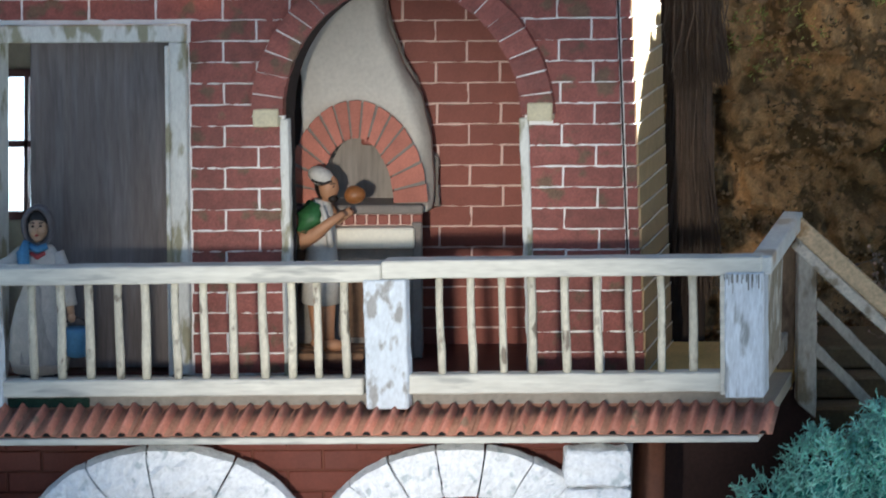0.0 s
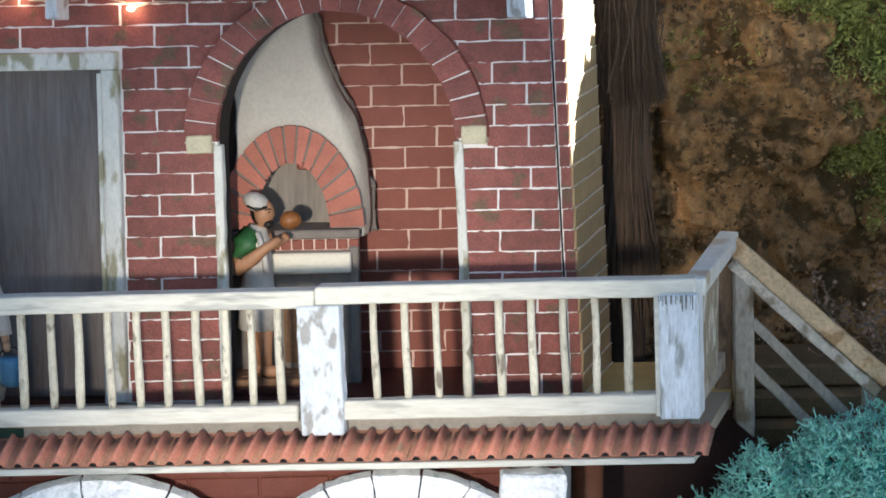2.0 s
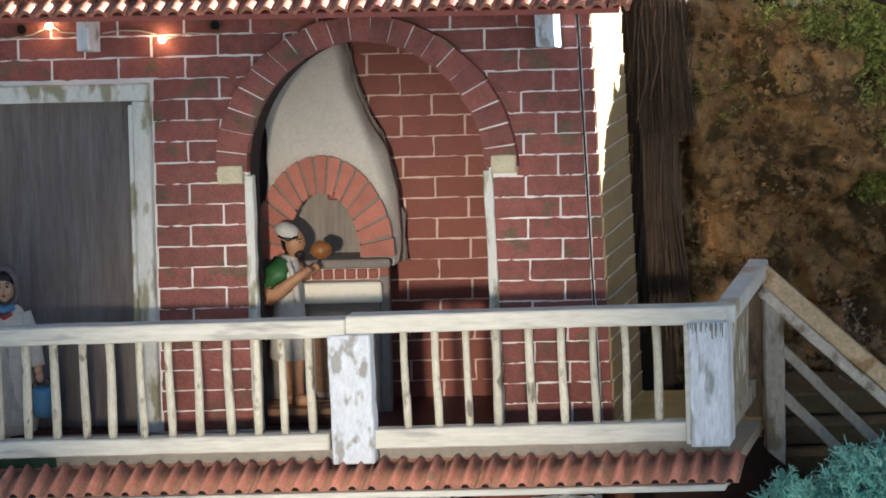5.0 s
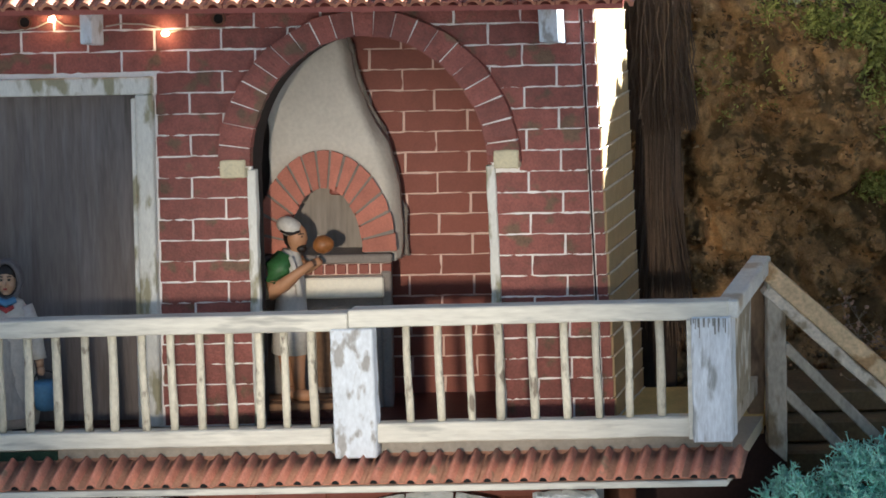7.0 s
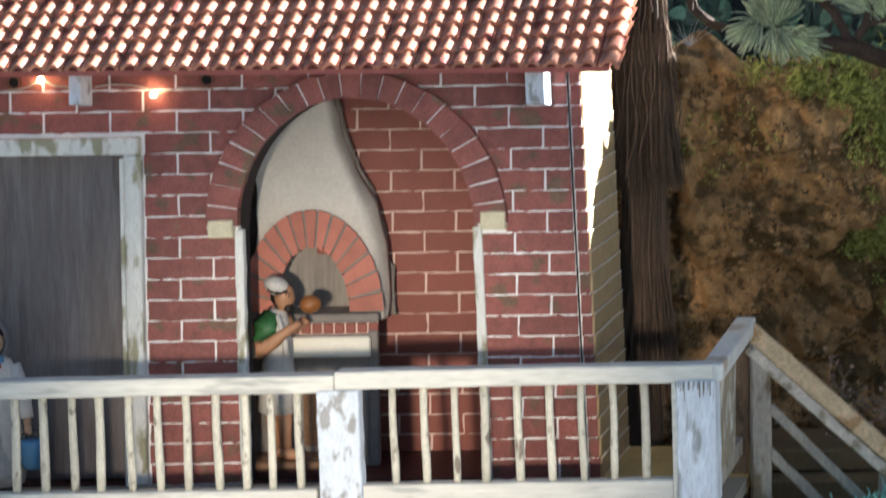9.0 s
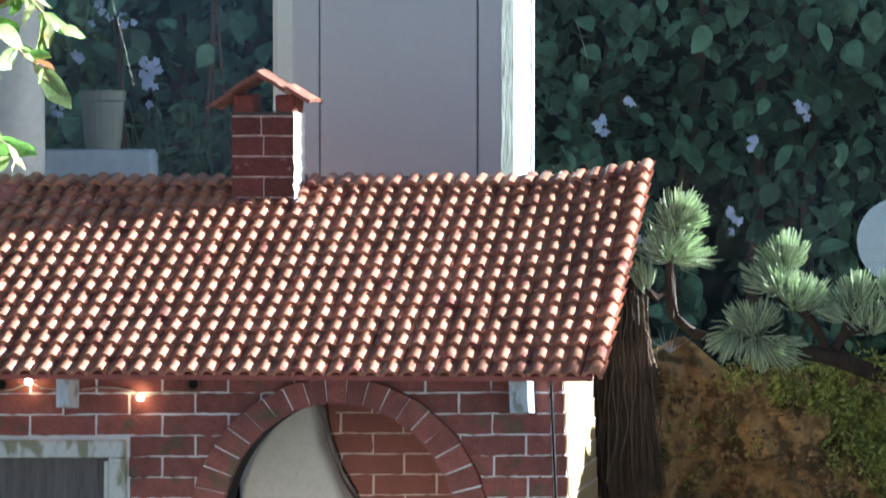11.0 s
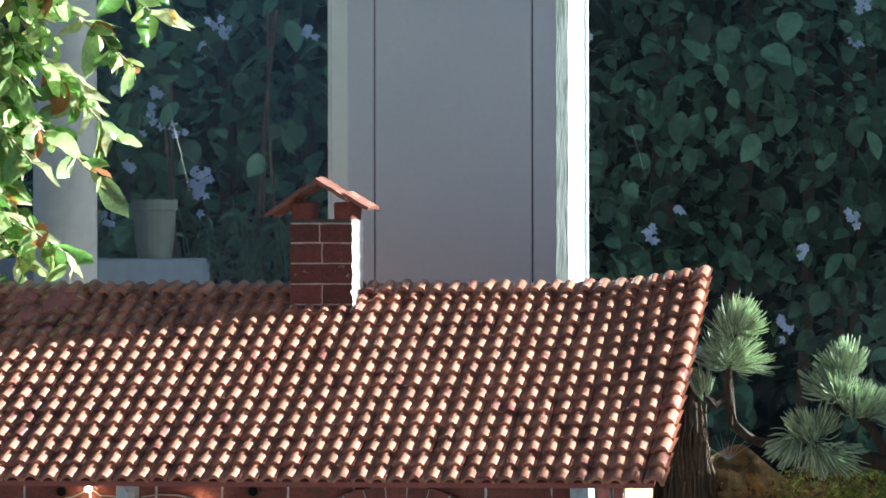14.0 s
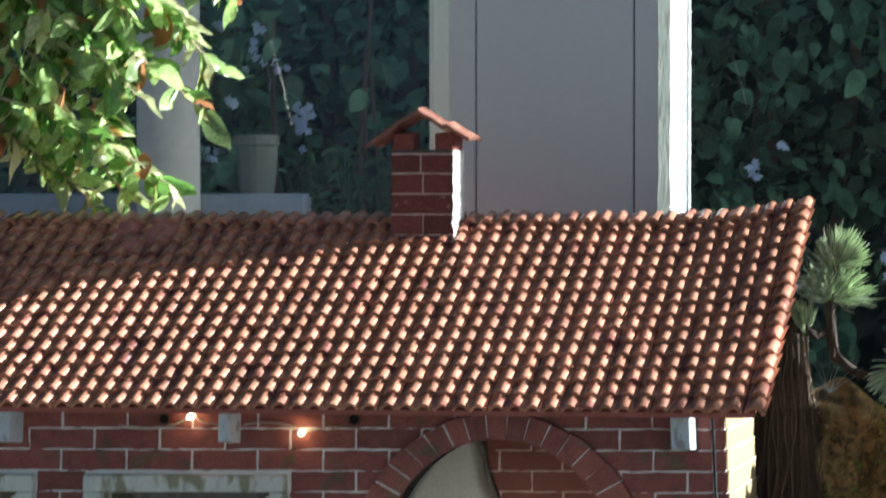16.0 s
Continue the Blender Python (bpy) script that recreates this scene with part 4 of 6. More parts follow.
    # black half-disc on the tile's end paints in the dark of its hollow
    hole = [bm.verts.new((0.0042 * math.cos(math.pi * k / 8), -0.0004, 0.0056 * math.sin(math.pi * k / 8) - 0.0004)) for k in range(9)]
    bm.faces.new(hole[::-1]).material_index = 1
    bmesh.ops.recalc_face_normals(bm, faces=bm.faces)
    me = bpy.data.meshes.new("skirt_tile")
    bm.to_mesh(me)
    bm.free()
    for m in (M_SKIRT, M_HOLE, M_SKIRTPAN):
        me.materials.append(m)
    me.polygons.foreach_set("use_smooth", [True] * len(me.polygons))
    for i in range(62):
        ob = new("skirt_tile", me)
        ob.parent = skirt
        ob.location = (0.2940 - 0.02043 * i + rng.uniform(-0.0007, 0.0007), -0.268, 0.4235 + rng.uniform(-0.0006, 0.0006))
        ob.rotation_euler = (math.atan2(0.0245, 0.046), radians(rng.uniform(-3, 3)), radians(rng.uniform(-2, 2)))
    part("edge_board", sheared(box(r0, r1 + 0.003, -0.269, -0.20, 0.4135, 0.4208, 0.001)), M_CREAM, balcony, "thin cream edge board")
    bm = box(-0.95, bu(-0.441), -0.2245, -0.2222, 0.4425, 0.4545, 0.001)
    bmesh.ops.subdivide_edges(bm, edges=[e for e in bm.edges if abs(e.verts[0].co.x - e.verts[1].co.x) > 0.2], cuts=24)
    for v in bm.verts:
        v.co.z += 0.0016 * noise.noise(v.co * 30)
    part("green_strip", sheared(bm), M_GREENSTRIP, balcony, "dark green strip along the fascia")
    # return of the railing at the landing
    a, b = Vector((0.2955, RAIL_Y, 0.601)), Vector((0.3585, 0.0, 0.607))
    bm = bmesh.new()
    d = (b - a).normalized()
    m = Matrix.Translation(a) @ d.to_track_quat("Y", "Z").to_matrix().to_4x4()
    add_box(bm, -0.013, 0.010, -0.006, (b - a).length + 0.008, -0.010, 0.010, 0.0015, m=m)
    part("return_rail", bm, M_RETURN, balcony, "white return rail with brown worn patches")
    part("return_panel", sheared(box(r1 - 0.012, r1 - 0.004, -0.20, -0.066, 0.474, 0.592, 0.001)), M_MOTTLED, balcony, "mottled grey side board")
    # added wall; its near-black colour paints in the shade under the landing
    part("landing_wall", box(0.205, 0.395, 0.03, 0.05, 0.0, 0.408, 0.001), M_LOWSHADE, balcony, "added red-brown wall below the landing, darkened to paint in shade")
    part("return_board", sheared(box(r1 - 0.02, r1 - 0.006, -0.2, 0.0, 0.452, 0.474, 0.001)), M_GREYWOOD, balcony)


M_LOWSHADE = mat("red_brown_painted_shade", (0.040, 0.016, 0.012), 0.7, 0.4, 20, 200, 0.3)
M_DRIP = mat("dirt_drip", (0.20, 0.205, 0.19), 0.8, 0.3, 120, 400, 0.2)
M_GREENSTRIP = mat("dark_green_felt", (0.018, 0.045, 0.030), 0.9, 0.4, 80, 400, 0.5)
M_FASCIA = mat("grey_fascia", (0.30, 0.275, 0.235), 0.8, 0.2, 30, 200, 0.2)
M_SKIRTPAN = mat("dusty_tan_pan", (0.40, 0.21, 0.135), 0.75, 0.3, 60, 400, 0.2)
M_OCHRE = mat("ochre_floor", (0.64, 0.46, 0.17), 0.8, 0.2, 30, 200, 0.2)
balcony_build()


# ---- stairs down to the right ----
def staircase():
    st = empty("staircase", "weathered wooden staircase with a sloping handrail", "staircase")

    def plank(name, p, q, w, d, material, label=""):
        p, q = Vector(p), Vector(q)
        v = (q - p).normalized()
        m = Matrix.Translation(p) @ Matrix((v, Vector((0, 1, 0)), v.cross(Vector((0, 1, 0))))).transposed().to_4x4()
        bm = bmesh.new()
        add_box(bm, 0, (q - p).length, -d / 2, d / 2, -w / 2, w / 2, 0.0015, m=m)
        bmesh.ops.subdivide_edges(bm, edges=[e for e in bm.edges if e.calc_length() > 0.1], cuts=10)
        wobble(bm, 0.0009, 40)
        part(name, bm, material, st, label)
    plank("handrail", (0.3591, 0.0, 0.6057), (0.5450, -0.01, 0.4387), 0.021, 0.025, M_RAILWOOD, "worn ochre handrail")
    plank("rail_side", (0.3624, 0.0, 0.5794), (0.5324, -0.01, 0.4247), 0.0134, 0.0235, M_RAILSIDE, "rubbed pale board under the handrail")
    plank("rail", (0.385, 0.0, 0.511), (0.520, -0.01, 0.374), 0.012, 0.012, M_GREYWOOD)
    plank("rail", (0.380, 0.0, 0.462), (0.505, -0.01, 0.335), 0.012, 0.012, M_GREYWOOD)
    bm = box(0.366, 0.389, -0.012, 0.012, 0.370, 0.597, 0.0015)
    for v in bm.verts:          # the foot is cut on a slant
        if v.co.z < 0.38:
            v.co.z += 0.9 * max(0.0, 0.3885 - v.co.x)
        v.co.x -= 0.012 * (v.co.z - 0.37)
    bmesh.ops.subdivide_edges(bm, edges=[e for e in bm.edges if e.calc_length() > 0.1], cuts=10)
    wobble(bm, 0.0009, 40)
    part("newel_post", bm, M_GREYWOOD, st, "grey weathered newel post with a slanted foot")
    plank("newel_post", (0.355, 0.022, 0.40), (0.355, 0.022, 0.600), 0.019, 0.02, M_RAILBROWN, "brown stained post")
    plank("end_post", (0.524, -0.01, 0.25), (0.524, -0.01, 0.446), 0.016, 0.016, M_GREYWOOD)
    for i in range(9):
        z = FLOOR - 0.012 - 0.03 * i
        bm = box(0.388, 0.66, 0.17 - 0.035 * i, 0.29, z - 0.028, z, 0.003)
        part("step", bm, M_STEP, st)
    part("string_board", box(0.389, 0.64, -0.12, 0.28, 0.0, 0.155), M_STEP, st)


M_STEP = mat("brown_step_wood", (0.20, 0.14, 0.07), 0.85, 0.3, 30, 200, 0.3)
staircase()


# ---- lower storey: white stone arches under the balcony ----
def lower_storey():
    y = -0.15
    low = empty("lower_arcade", "dark red arcade with white stone arches below the balcony", "arcade")
    low.scale, low.location = (0.969, 0.969, 0.969), (-0.0006, -0.0899, 0.0355)      # stands forward, close under the balcony's edge
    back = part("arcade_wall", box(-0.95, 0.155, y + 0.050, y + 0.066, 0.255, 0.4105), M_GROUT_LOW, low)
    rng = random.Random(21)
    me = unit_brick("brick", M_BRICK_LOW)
    for r in range(6):
        lay_course(me, back, rng, -0.75, 0.15, 0.262 + r * BH, (), 0.01 + (r % 2) * BL / 2, y + 0.049, wf=lambda u, yy, z: Vector((u, yy, z)))
    for cx in (-0.705, -0.368, -0.034):
        ring = empty("stone_arch", "", "")
        for key in ("label", "category"):
            if key in ring:
                del ring[key]
        ring.parent = low
        cuts = (180, 150, 123, 97, 61, 25, 0) if cx == -0.368 else [180 - 20 * i for i in range(10)]      # joints, in degrees round the arch
        for up, down in zip(cuts, cuts[1:]):
            g0, g1 = rng.uniform(0.005, 0.010), rng.uniform(0.005, 0.010)
            a0, a1 = radians(up) - g0, radians(down) + g1
            bm, rows = bmesh.new(), []
            prof = [(0.105 + 0.058 * k / 7, 0.062 + 0.055 * k / 7, y - 0.020 - 0.004 * math.sin(math.pi * k / 7)) for k in range(8)]
            prof += [(0.165, 0.119, y + 0.002), (0.105, 0.062, y + 0.002)]
            for j in range(11):
                a = a0 + (a1 - a0) * j / 10
                row = []
                for k, (ra, rb, yy) in enumerate(prof):
                    c = Vector((cx + ra * math.cos(a), yy, 0.262 + rb * math.sin(a)))
                    if 0 < k < 7:       # hacked, crumpled face
                        c.y -= 0.0075 * abs(noise.noise(c * 120)) + 0.003 * noise.noise(c * 260)
                    row.append(bm.verts.new(c))
                rows.append(row)
            for p, q in zip(rows, rows[1:]):
                for k in range(10):
                    bm.faces.new((p[k], p[(k + 1) % 10], q[(k + 1) % 10], q[k]))
            bm.faces.new(rows[0][::-1]), bm.faces.new(rows[-1])
            bmesh.ops.recalc_face_normals(bm, faces=bm.faces)
            wobble(bm, 0.002, 70)
            part("arch_stone", bm, M_STONE, ring)
        bm = bmesh.new()
        rows = []
        for j in range(33):
            a = math.pi * j / 32
            rows.append([bm.verts.new((cx + ra * math.cos(a), y - 0.014, 0.262 + rb * math.sin(a))) for ra, rb in ((0.107, 0.064), (0.162, 0.116))])
        for p, q in zip(rows, rows[1:]):
            bm.faces.new((p[0], p[1], q[1], q[0]))
        part("joint_bed", bm, M_STONEJOINT, ring)
    for i, (z0, z1) in enumerate(((0.338, 0.3795), (0.296, 0.334), (0.25, 0.292))):
        bm = box(0.082, 0.156, y - 0.03, y + 0.003, z0, z1, 0.003)
        bmesh.ops.subdivide_edges(bm, edges=[e for e in bm.edges if e.calc_length() > 0.015], cuts=6, use_grid_fill=True)
        wobble(bm, 0.003, 60, i)
        for v in bm.verts:
            v.co.y -= 0.007 * abs(noise.noise(v.co * 120))
        part("corner_stone", bm, M_STONE, low)
    part("arcade_base", box(-0.95, 0.155, y + 0.004, y + 0.02, -0.0366, 0.25), M_BRICK_IN, low)
    part("side_timber", add_tube(bmesh.new(), [(0.185, -0.03, -0.0366), (0.187, -0.03, 0.2), (0.19, -0.03, 0.385)], [0.02, 0.02, 0.019], 10), M_BROWNLOG, low, "brown wooden prop", smooth=True)


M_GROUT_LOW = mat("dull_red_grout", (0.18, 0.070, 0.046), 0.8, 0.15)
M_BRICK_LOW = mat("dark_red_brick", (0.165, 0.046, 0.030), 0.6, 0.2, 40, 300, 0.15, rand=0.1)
M_BROWNLOG = mat("brown_log", (0.14, 0.055, 0.03), 0.6, 0.2, 40, 200, 0.2)
lower_storey()


# ---- inside the bakery ----
def oven():
    ov = empty("bread_oven", "plaster-hooded bread oven with a pink brick arch", "oven")
    cx, cz, y = -0.157, 0.613, 0.10

    def ell(a, ra, rb, yy):
        return (cx + ra * math.cos(a), yy, cz + rb * math.sin(a))
    n = 15
    bm, rows = bmesh.new(), []
    for j in range(41):
        a = math.pi * j / 40
        rows.append([bm.verts.new(ell(a, *q)) for q in ((0.047, 0.082, y - 0.002), (0.085, 0.124, y - 0.002), (0.085, 0.124, y + 0.04), (0.047, 0.082, y + 0.06))])
    for p, q in zip(rows, rows[1:]):
        for k in range(4):
            bm.faces.new((p[k], p[(k + 1) % 4], q[(k + 1) % 4], q[k]))
    bmesh.ops.recalc_face_normals(bm, faces=bm.faces)
    arch = part("oven_arch", bm, M_OVENGREY, ov)
    for i in range(n):
        a0, a1 = math.pi * i / n + 0.018, math.pi * (i + 1) / n - 0.018
        bm, rows = bmesh.new(), []
        for j in range(3):
            a = a0 + (a1 - a0) * j / 2
            rows.append([bm.verts.new(ell(a, *q)) for q in ((0.045, 0.080, y - 0.005), (0.086, 0.126, y - 0.005), (0.086, 0.126, y), (0.045, 0.080, y + 0.02))])
        for p, q in zip(rows, rows[1:]):
            for k in range(4):
                bm.faces.new((p[k], p[(k + 1) % 4], q[(k + 1) % 4], q[k]))
        bm.faces.new(rows[0][::-1]), bm.faces.new(rows[-1])
        bmesh.ops.recalc_face_normals(bm, faces=bm.faces)
        wobble(bm, 0.0012, 90, i)
        part("oven_brick", bm, M_OVENBRICK, arch)
    bm = box(-0.150, -0.1315, y - 0.004, y + 0.012, 0.684, 0.6955, 0.0025)
    bmesh.ops.subdivide_edges(bm, edges=[e for e in bm.edges if e.calc_length() > 0.006], cuts=3)
    wobble(bm, 0.0022, 120)
    part("hanging_brick", bm, M_BRICK_IN, ov, "broken dark red brick under the arch")
    part("oven_back", box(cx - 0.07, cx + 0.06, y + 0.045, y + 0.055, cz - 0.02, cz + 0.10), M_OVENBACK, ov, "grey soot-streaked oven back")
    # hood: a plaster shell that swells from the chimney breast down over the arch
    prof = ((0.600, -0.226, -0.066, 0.020), (0.640, -0.226, -0.0625, 0.022), (0.690, -0.225, -0.0675, 0.018), (0.742, -0.222, -0.079, 0.010), (0.785, -0.222, -0.1035, 0.004),
            (0.835, -0.222, -0.121, 0.0), (0.875, -0.222, -0.129, -0.002), (0.940, -0.222, -0.135, -0.004))
    fine = []
    for p, q in zip(prof, prof[1:]):
        fine += [tuple(a + (b - a) * k / 5 for a, b in zip(p, q)) for k in range(5)]
    fine.append(prof[-1])
    bm, rows = bmesh.new(), []
    for z, u0, u1, dy in fine:
        row = []
        for i in range(33):
            t = i / 32
            x = u0 + (u1 - u0) * t
            yy = y + 0.012 - dy * 0.35 + 0.028 * max(0.0, (t - 0.86) / 0.14) ** 2
            row.append(bm.verts.new((x + 0.002 * noise.noise(Vector((z * 30, t, 0))), yy + 0.004 * noise.noise(Vector((x * 18, z * 18, 0))), z)))
        rows.append(row)
    for (p, q), (z, *_r) in zip(zip(rows, rows[1:]), fine):
        for i in range(32):
            c = (p[i].co + q[i + 1].co) / 2
            if ((c.x - cx) / 0.074) ** 2 + ((c.z - cz) / 0.112) ** 2 < 1 or c.z < cz and c.x < cx + 0.08:
                continue
            bm.faces.new((p[i], p[i + 1], q[i + 1], q[i]))
    bmesh.ops.delete(bm, geom=[v for v in bm.verts if not v.link_faces], context="VERTS")
    bmesh.ops.subdivide_edges(bm, edges=bm.edges[:], cuts=1, use_grid_fill=True)
    wobble(bm, 0.0022, 28)
    hood = part("hood", bm, M_PLASTER, ov, "crumpled grey-white plaster hood", smooth=True)
    solid = hood.modifiers.new("thick", "SOLIDIFY")
    solid.thickness, solid.offset = 0.004, 0.0
    # torn fold down the hood's free edge
    bm, pts = bmesh.new(), []
    for z, u0, u1, dy in prof:
        pts.append((u1 + 0.0015 + 0.003 * noise.noise(Vector((0, z * 40, 2))), y + 0.045, z))
    add_tube(bm, pts, [0.005, 0.003, 0.003, 0.004, 0.006, 0.0075, 0.008, 0.008], 7)
    bmesh.ops.subdivide_edges(bm, edges=bm.edges[:], cuts=2, use_grid_fill=True)
    wobble(bm, 0.006, 45)
    wobble(bm, 0.003, 140)
    part("hood_fold", bm, M_OVENGREY, ov, "dark torn fold of the plaster")
    # dark strip added for the shade between jamb and hood
    part("shade_strip", box(-0.30, -0.224, y + 0.030, y + 0.038, FLOOR, 0.93), M_SOOTSHADE, ov, "added dark strip standing in for the shade beside the oven")
    part("ledge", box(-0.235, -0.076, y - 0.010, y + 0.05, cz - 0.012, cz - 0.001, 0.002), M_OVENGREY, ov, "grey stone ledge")
    bed = part("brick_band", box(-0.235, -0.078, y - 0.008, y + 0.05, 0.5875, cz - 0.0122), M_GROUT_IN, ov)
    for i in range(11):
        part("oven_brick", box(-0.226 + 0.0137 * i, -0.2145 + 0.0137 * i, y - 0.011, y - 0.004, 0.5885, cz - 0.0125, 0.001), M_BRICK_IN, bed)
    part("work_slab", box(-0.235, -0.0865, y - 0.028, y + 0.04, 0.562, 0.5873, 0.002), M_SLAB, ov, "pale cream work slab")
    part("plinth", box(-0.235, -0.084, y - 0.012, y + 0.05, FLOOR - 0.004, 0.5618), M_OVENGREY, ov, "grey oven plinth")
    part("plinth_edge", box(-0.090, -0.0775, y - 0.016, y + 0.05, FLOOR - 0.004, 0.592, 0.002), M_OVENGREY, ov)
    part("wood_hatch", box(-0.17, -0.115, y - 0.016, y - 0.0115, 0.45, 0.54, 0.001), M_HATCH, ov, "brown wooden hatch")


M_OVENBACK = mat("streaked_oven_back", (0.30, 0.265, 0.225), 0.85, 0.3, 60, 200, 0.3, stretch=(1, 1, 0.12))
M_SLAB = mat("cream_slab", (0.82, 0.77, 0.62), 0.6, 0.08, 40, 300, 0.1)
M_HATCH = mat("brown_hatch", (0.20, 0.11, 0.055), 0.7, 0.3, 40, 200, 0.2)
oven()


def baker():
    bm = bmesh.new()                       # skin 0, cloth 1, green 2, hair 3, bread 4
    y = 0.06
    add_ball(bm, (-0.1885, y - 0.003, 0.6405), (0.0125, 0.012, 0.0165), 0)
    add_ball(bm, (-0.1785, y - 0.004, 0.6385), (0.003, 0.003, 0.0035), 0, 8)
    add_ball(bm, (-0.1915, y + 0.003, 0.640), (0.0145, 0.013, 0.016), 3)
    add_ball(bm, (-0.1975, y - 0.002, 0.6535), (0.0165, 0.0155, 0.0115), 1, turn=Matrix.Rotation(radians(24), 4, "Y"))
    add_tube(bm, [(-0.192, y, 0.622), (-0.190, y, 0.632)], [0.007, 0.007], 8, 0)
    add_ball(bm, (-0.1822, y - 0.0125, 0.6425), (0.0020, 0.0014, 0.0012), 3, 8)
    add_tube(bm, [(-0.1870, y - 0.0135, 0.6455), (-0.1830, y - 0.0135, 0.6465), (-0.1795, y - 0.0105, 0.6455)], 0.0008, 5, 3)
    add_ball(bm, (-0.1835, y - 0.0080, 0.6275), (0.0062, 0.0068, 0.0050), 3, 12)
    add_ball(bm, (-0.1800, y - 0.0125, 0.6315), (0.0030, 0.0018, 0.0010), 3, 8)
    add_tube(bm, [(-0.2075, y - 0.012, 0.651), (-0.196, y - 0.0155, 0.6465), (-0.184, y - 0.0125, 0.6490)], [0.0022, 0.0026, 0.0018], 6, 3)
    add_tube(bm, [(-0.196, y - 0.019, 0.620), (-0.189, y - 0.022, 0.598), (-0.186, y - 0.0225, 0.572)], [0.003, 0.004, 0.0045], 6, 1)
    add_tube(bm, [(-0.200, y, 0.500), (-0.199, y, 0.535), (-0.198, y, 0.57), (-0.200, y, 0.605), (-0.196, y, 0.625)], [0.024, 0.022, 0.018, 0.019, 0.010], 14, 1)
    add_tube(bm, [(-0.203, y - 0.008, 0.618), (-0.212, y - 0.016, 0.605), (-0.217, y - 0.018, 0.588)], [0.013, 0.0155, 0.012], 10, 2)
    add_tube(bm, [(-0.217, y - 0.018, 0.590), (-0.2175, y - 0.02, 0.578), (-0.203, y - 0.026, 0.588), (-0.186, y - 0.028, 0.602), (-0.170, y - 0.026, 0.613)],
             [0.0105, 0.011, 0.0085, 0.006, 0.005], 9, 0)
    add_tube(bm, [(-0.190, y + 0.01, 0.61), (-0.178, y + 0.005, 0.60), (-0.162, y, 0.612)], [0.010, 0.007, 0.005], 8, 0)
    add_ball(bm, (-0.1570, y - 0.012, 0.6325), (0.0130, 0.012, 0.0115), 4)
    for dx, dy in ((-0.006, 0.006), (0.008, -0.008)):
        add_tube(bm, [(-0.200 + dx, y + dy, 0.502), (-0.199 + dx, y + dy, 0.47), (-0.198 + dx, y + dy, FLOOR + 0.020)], [0.011, 0.008, 0.0065], 9, 0)
        add_ball(bm, (-0.193 + dx, y + dy - 0.006, FLOOR + 0.0225), (0.014, 0.009, 0.008), 0, 10)
    wobble(bm, 0.0012, 60)
    tagged(part("baker_figurine", bm, [M_SKIN, M_CLOTH, M_GREEN, M_HAIR, M_BREAD], smooth=True),
           "painted clay baker in a white cap holding round bread", "figurine")


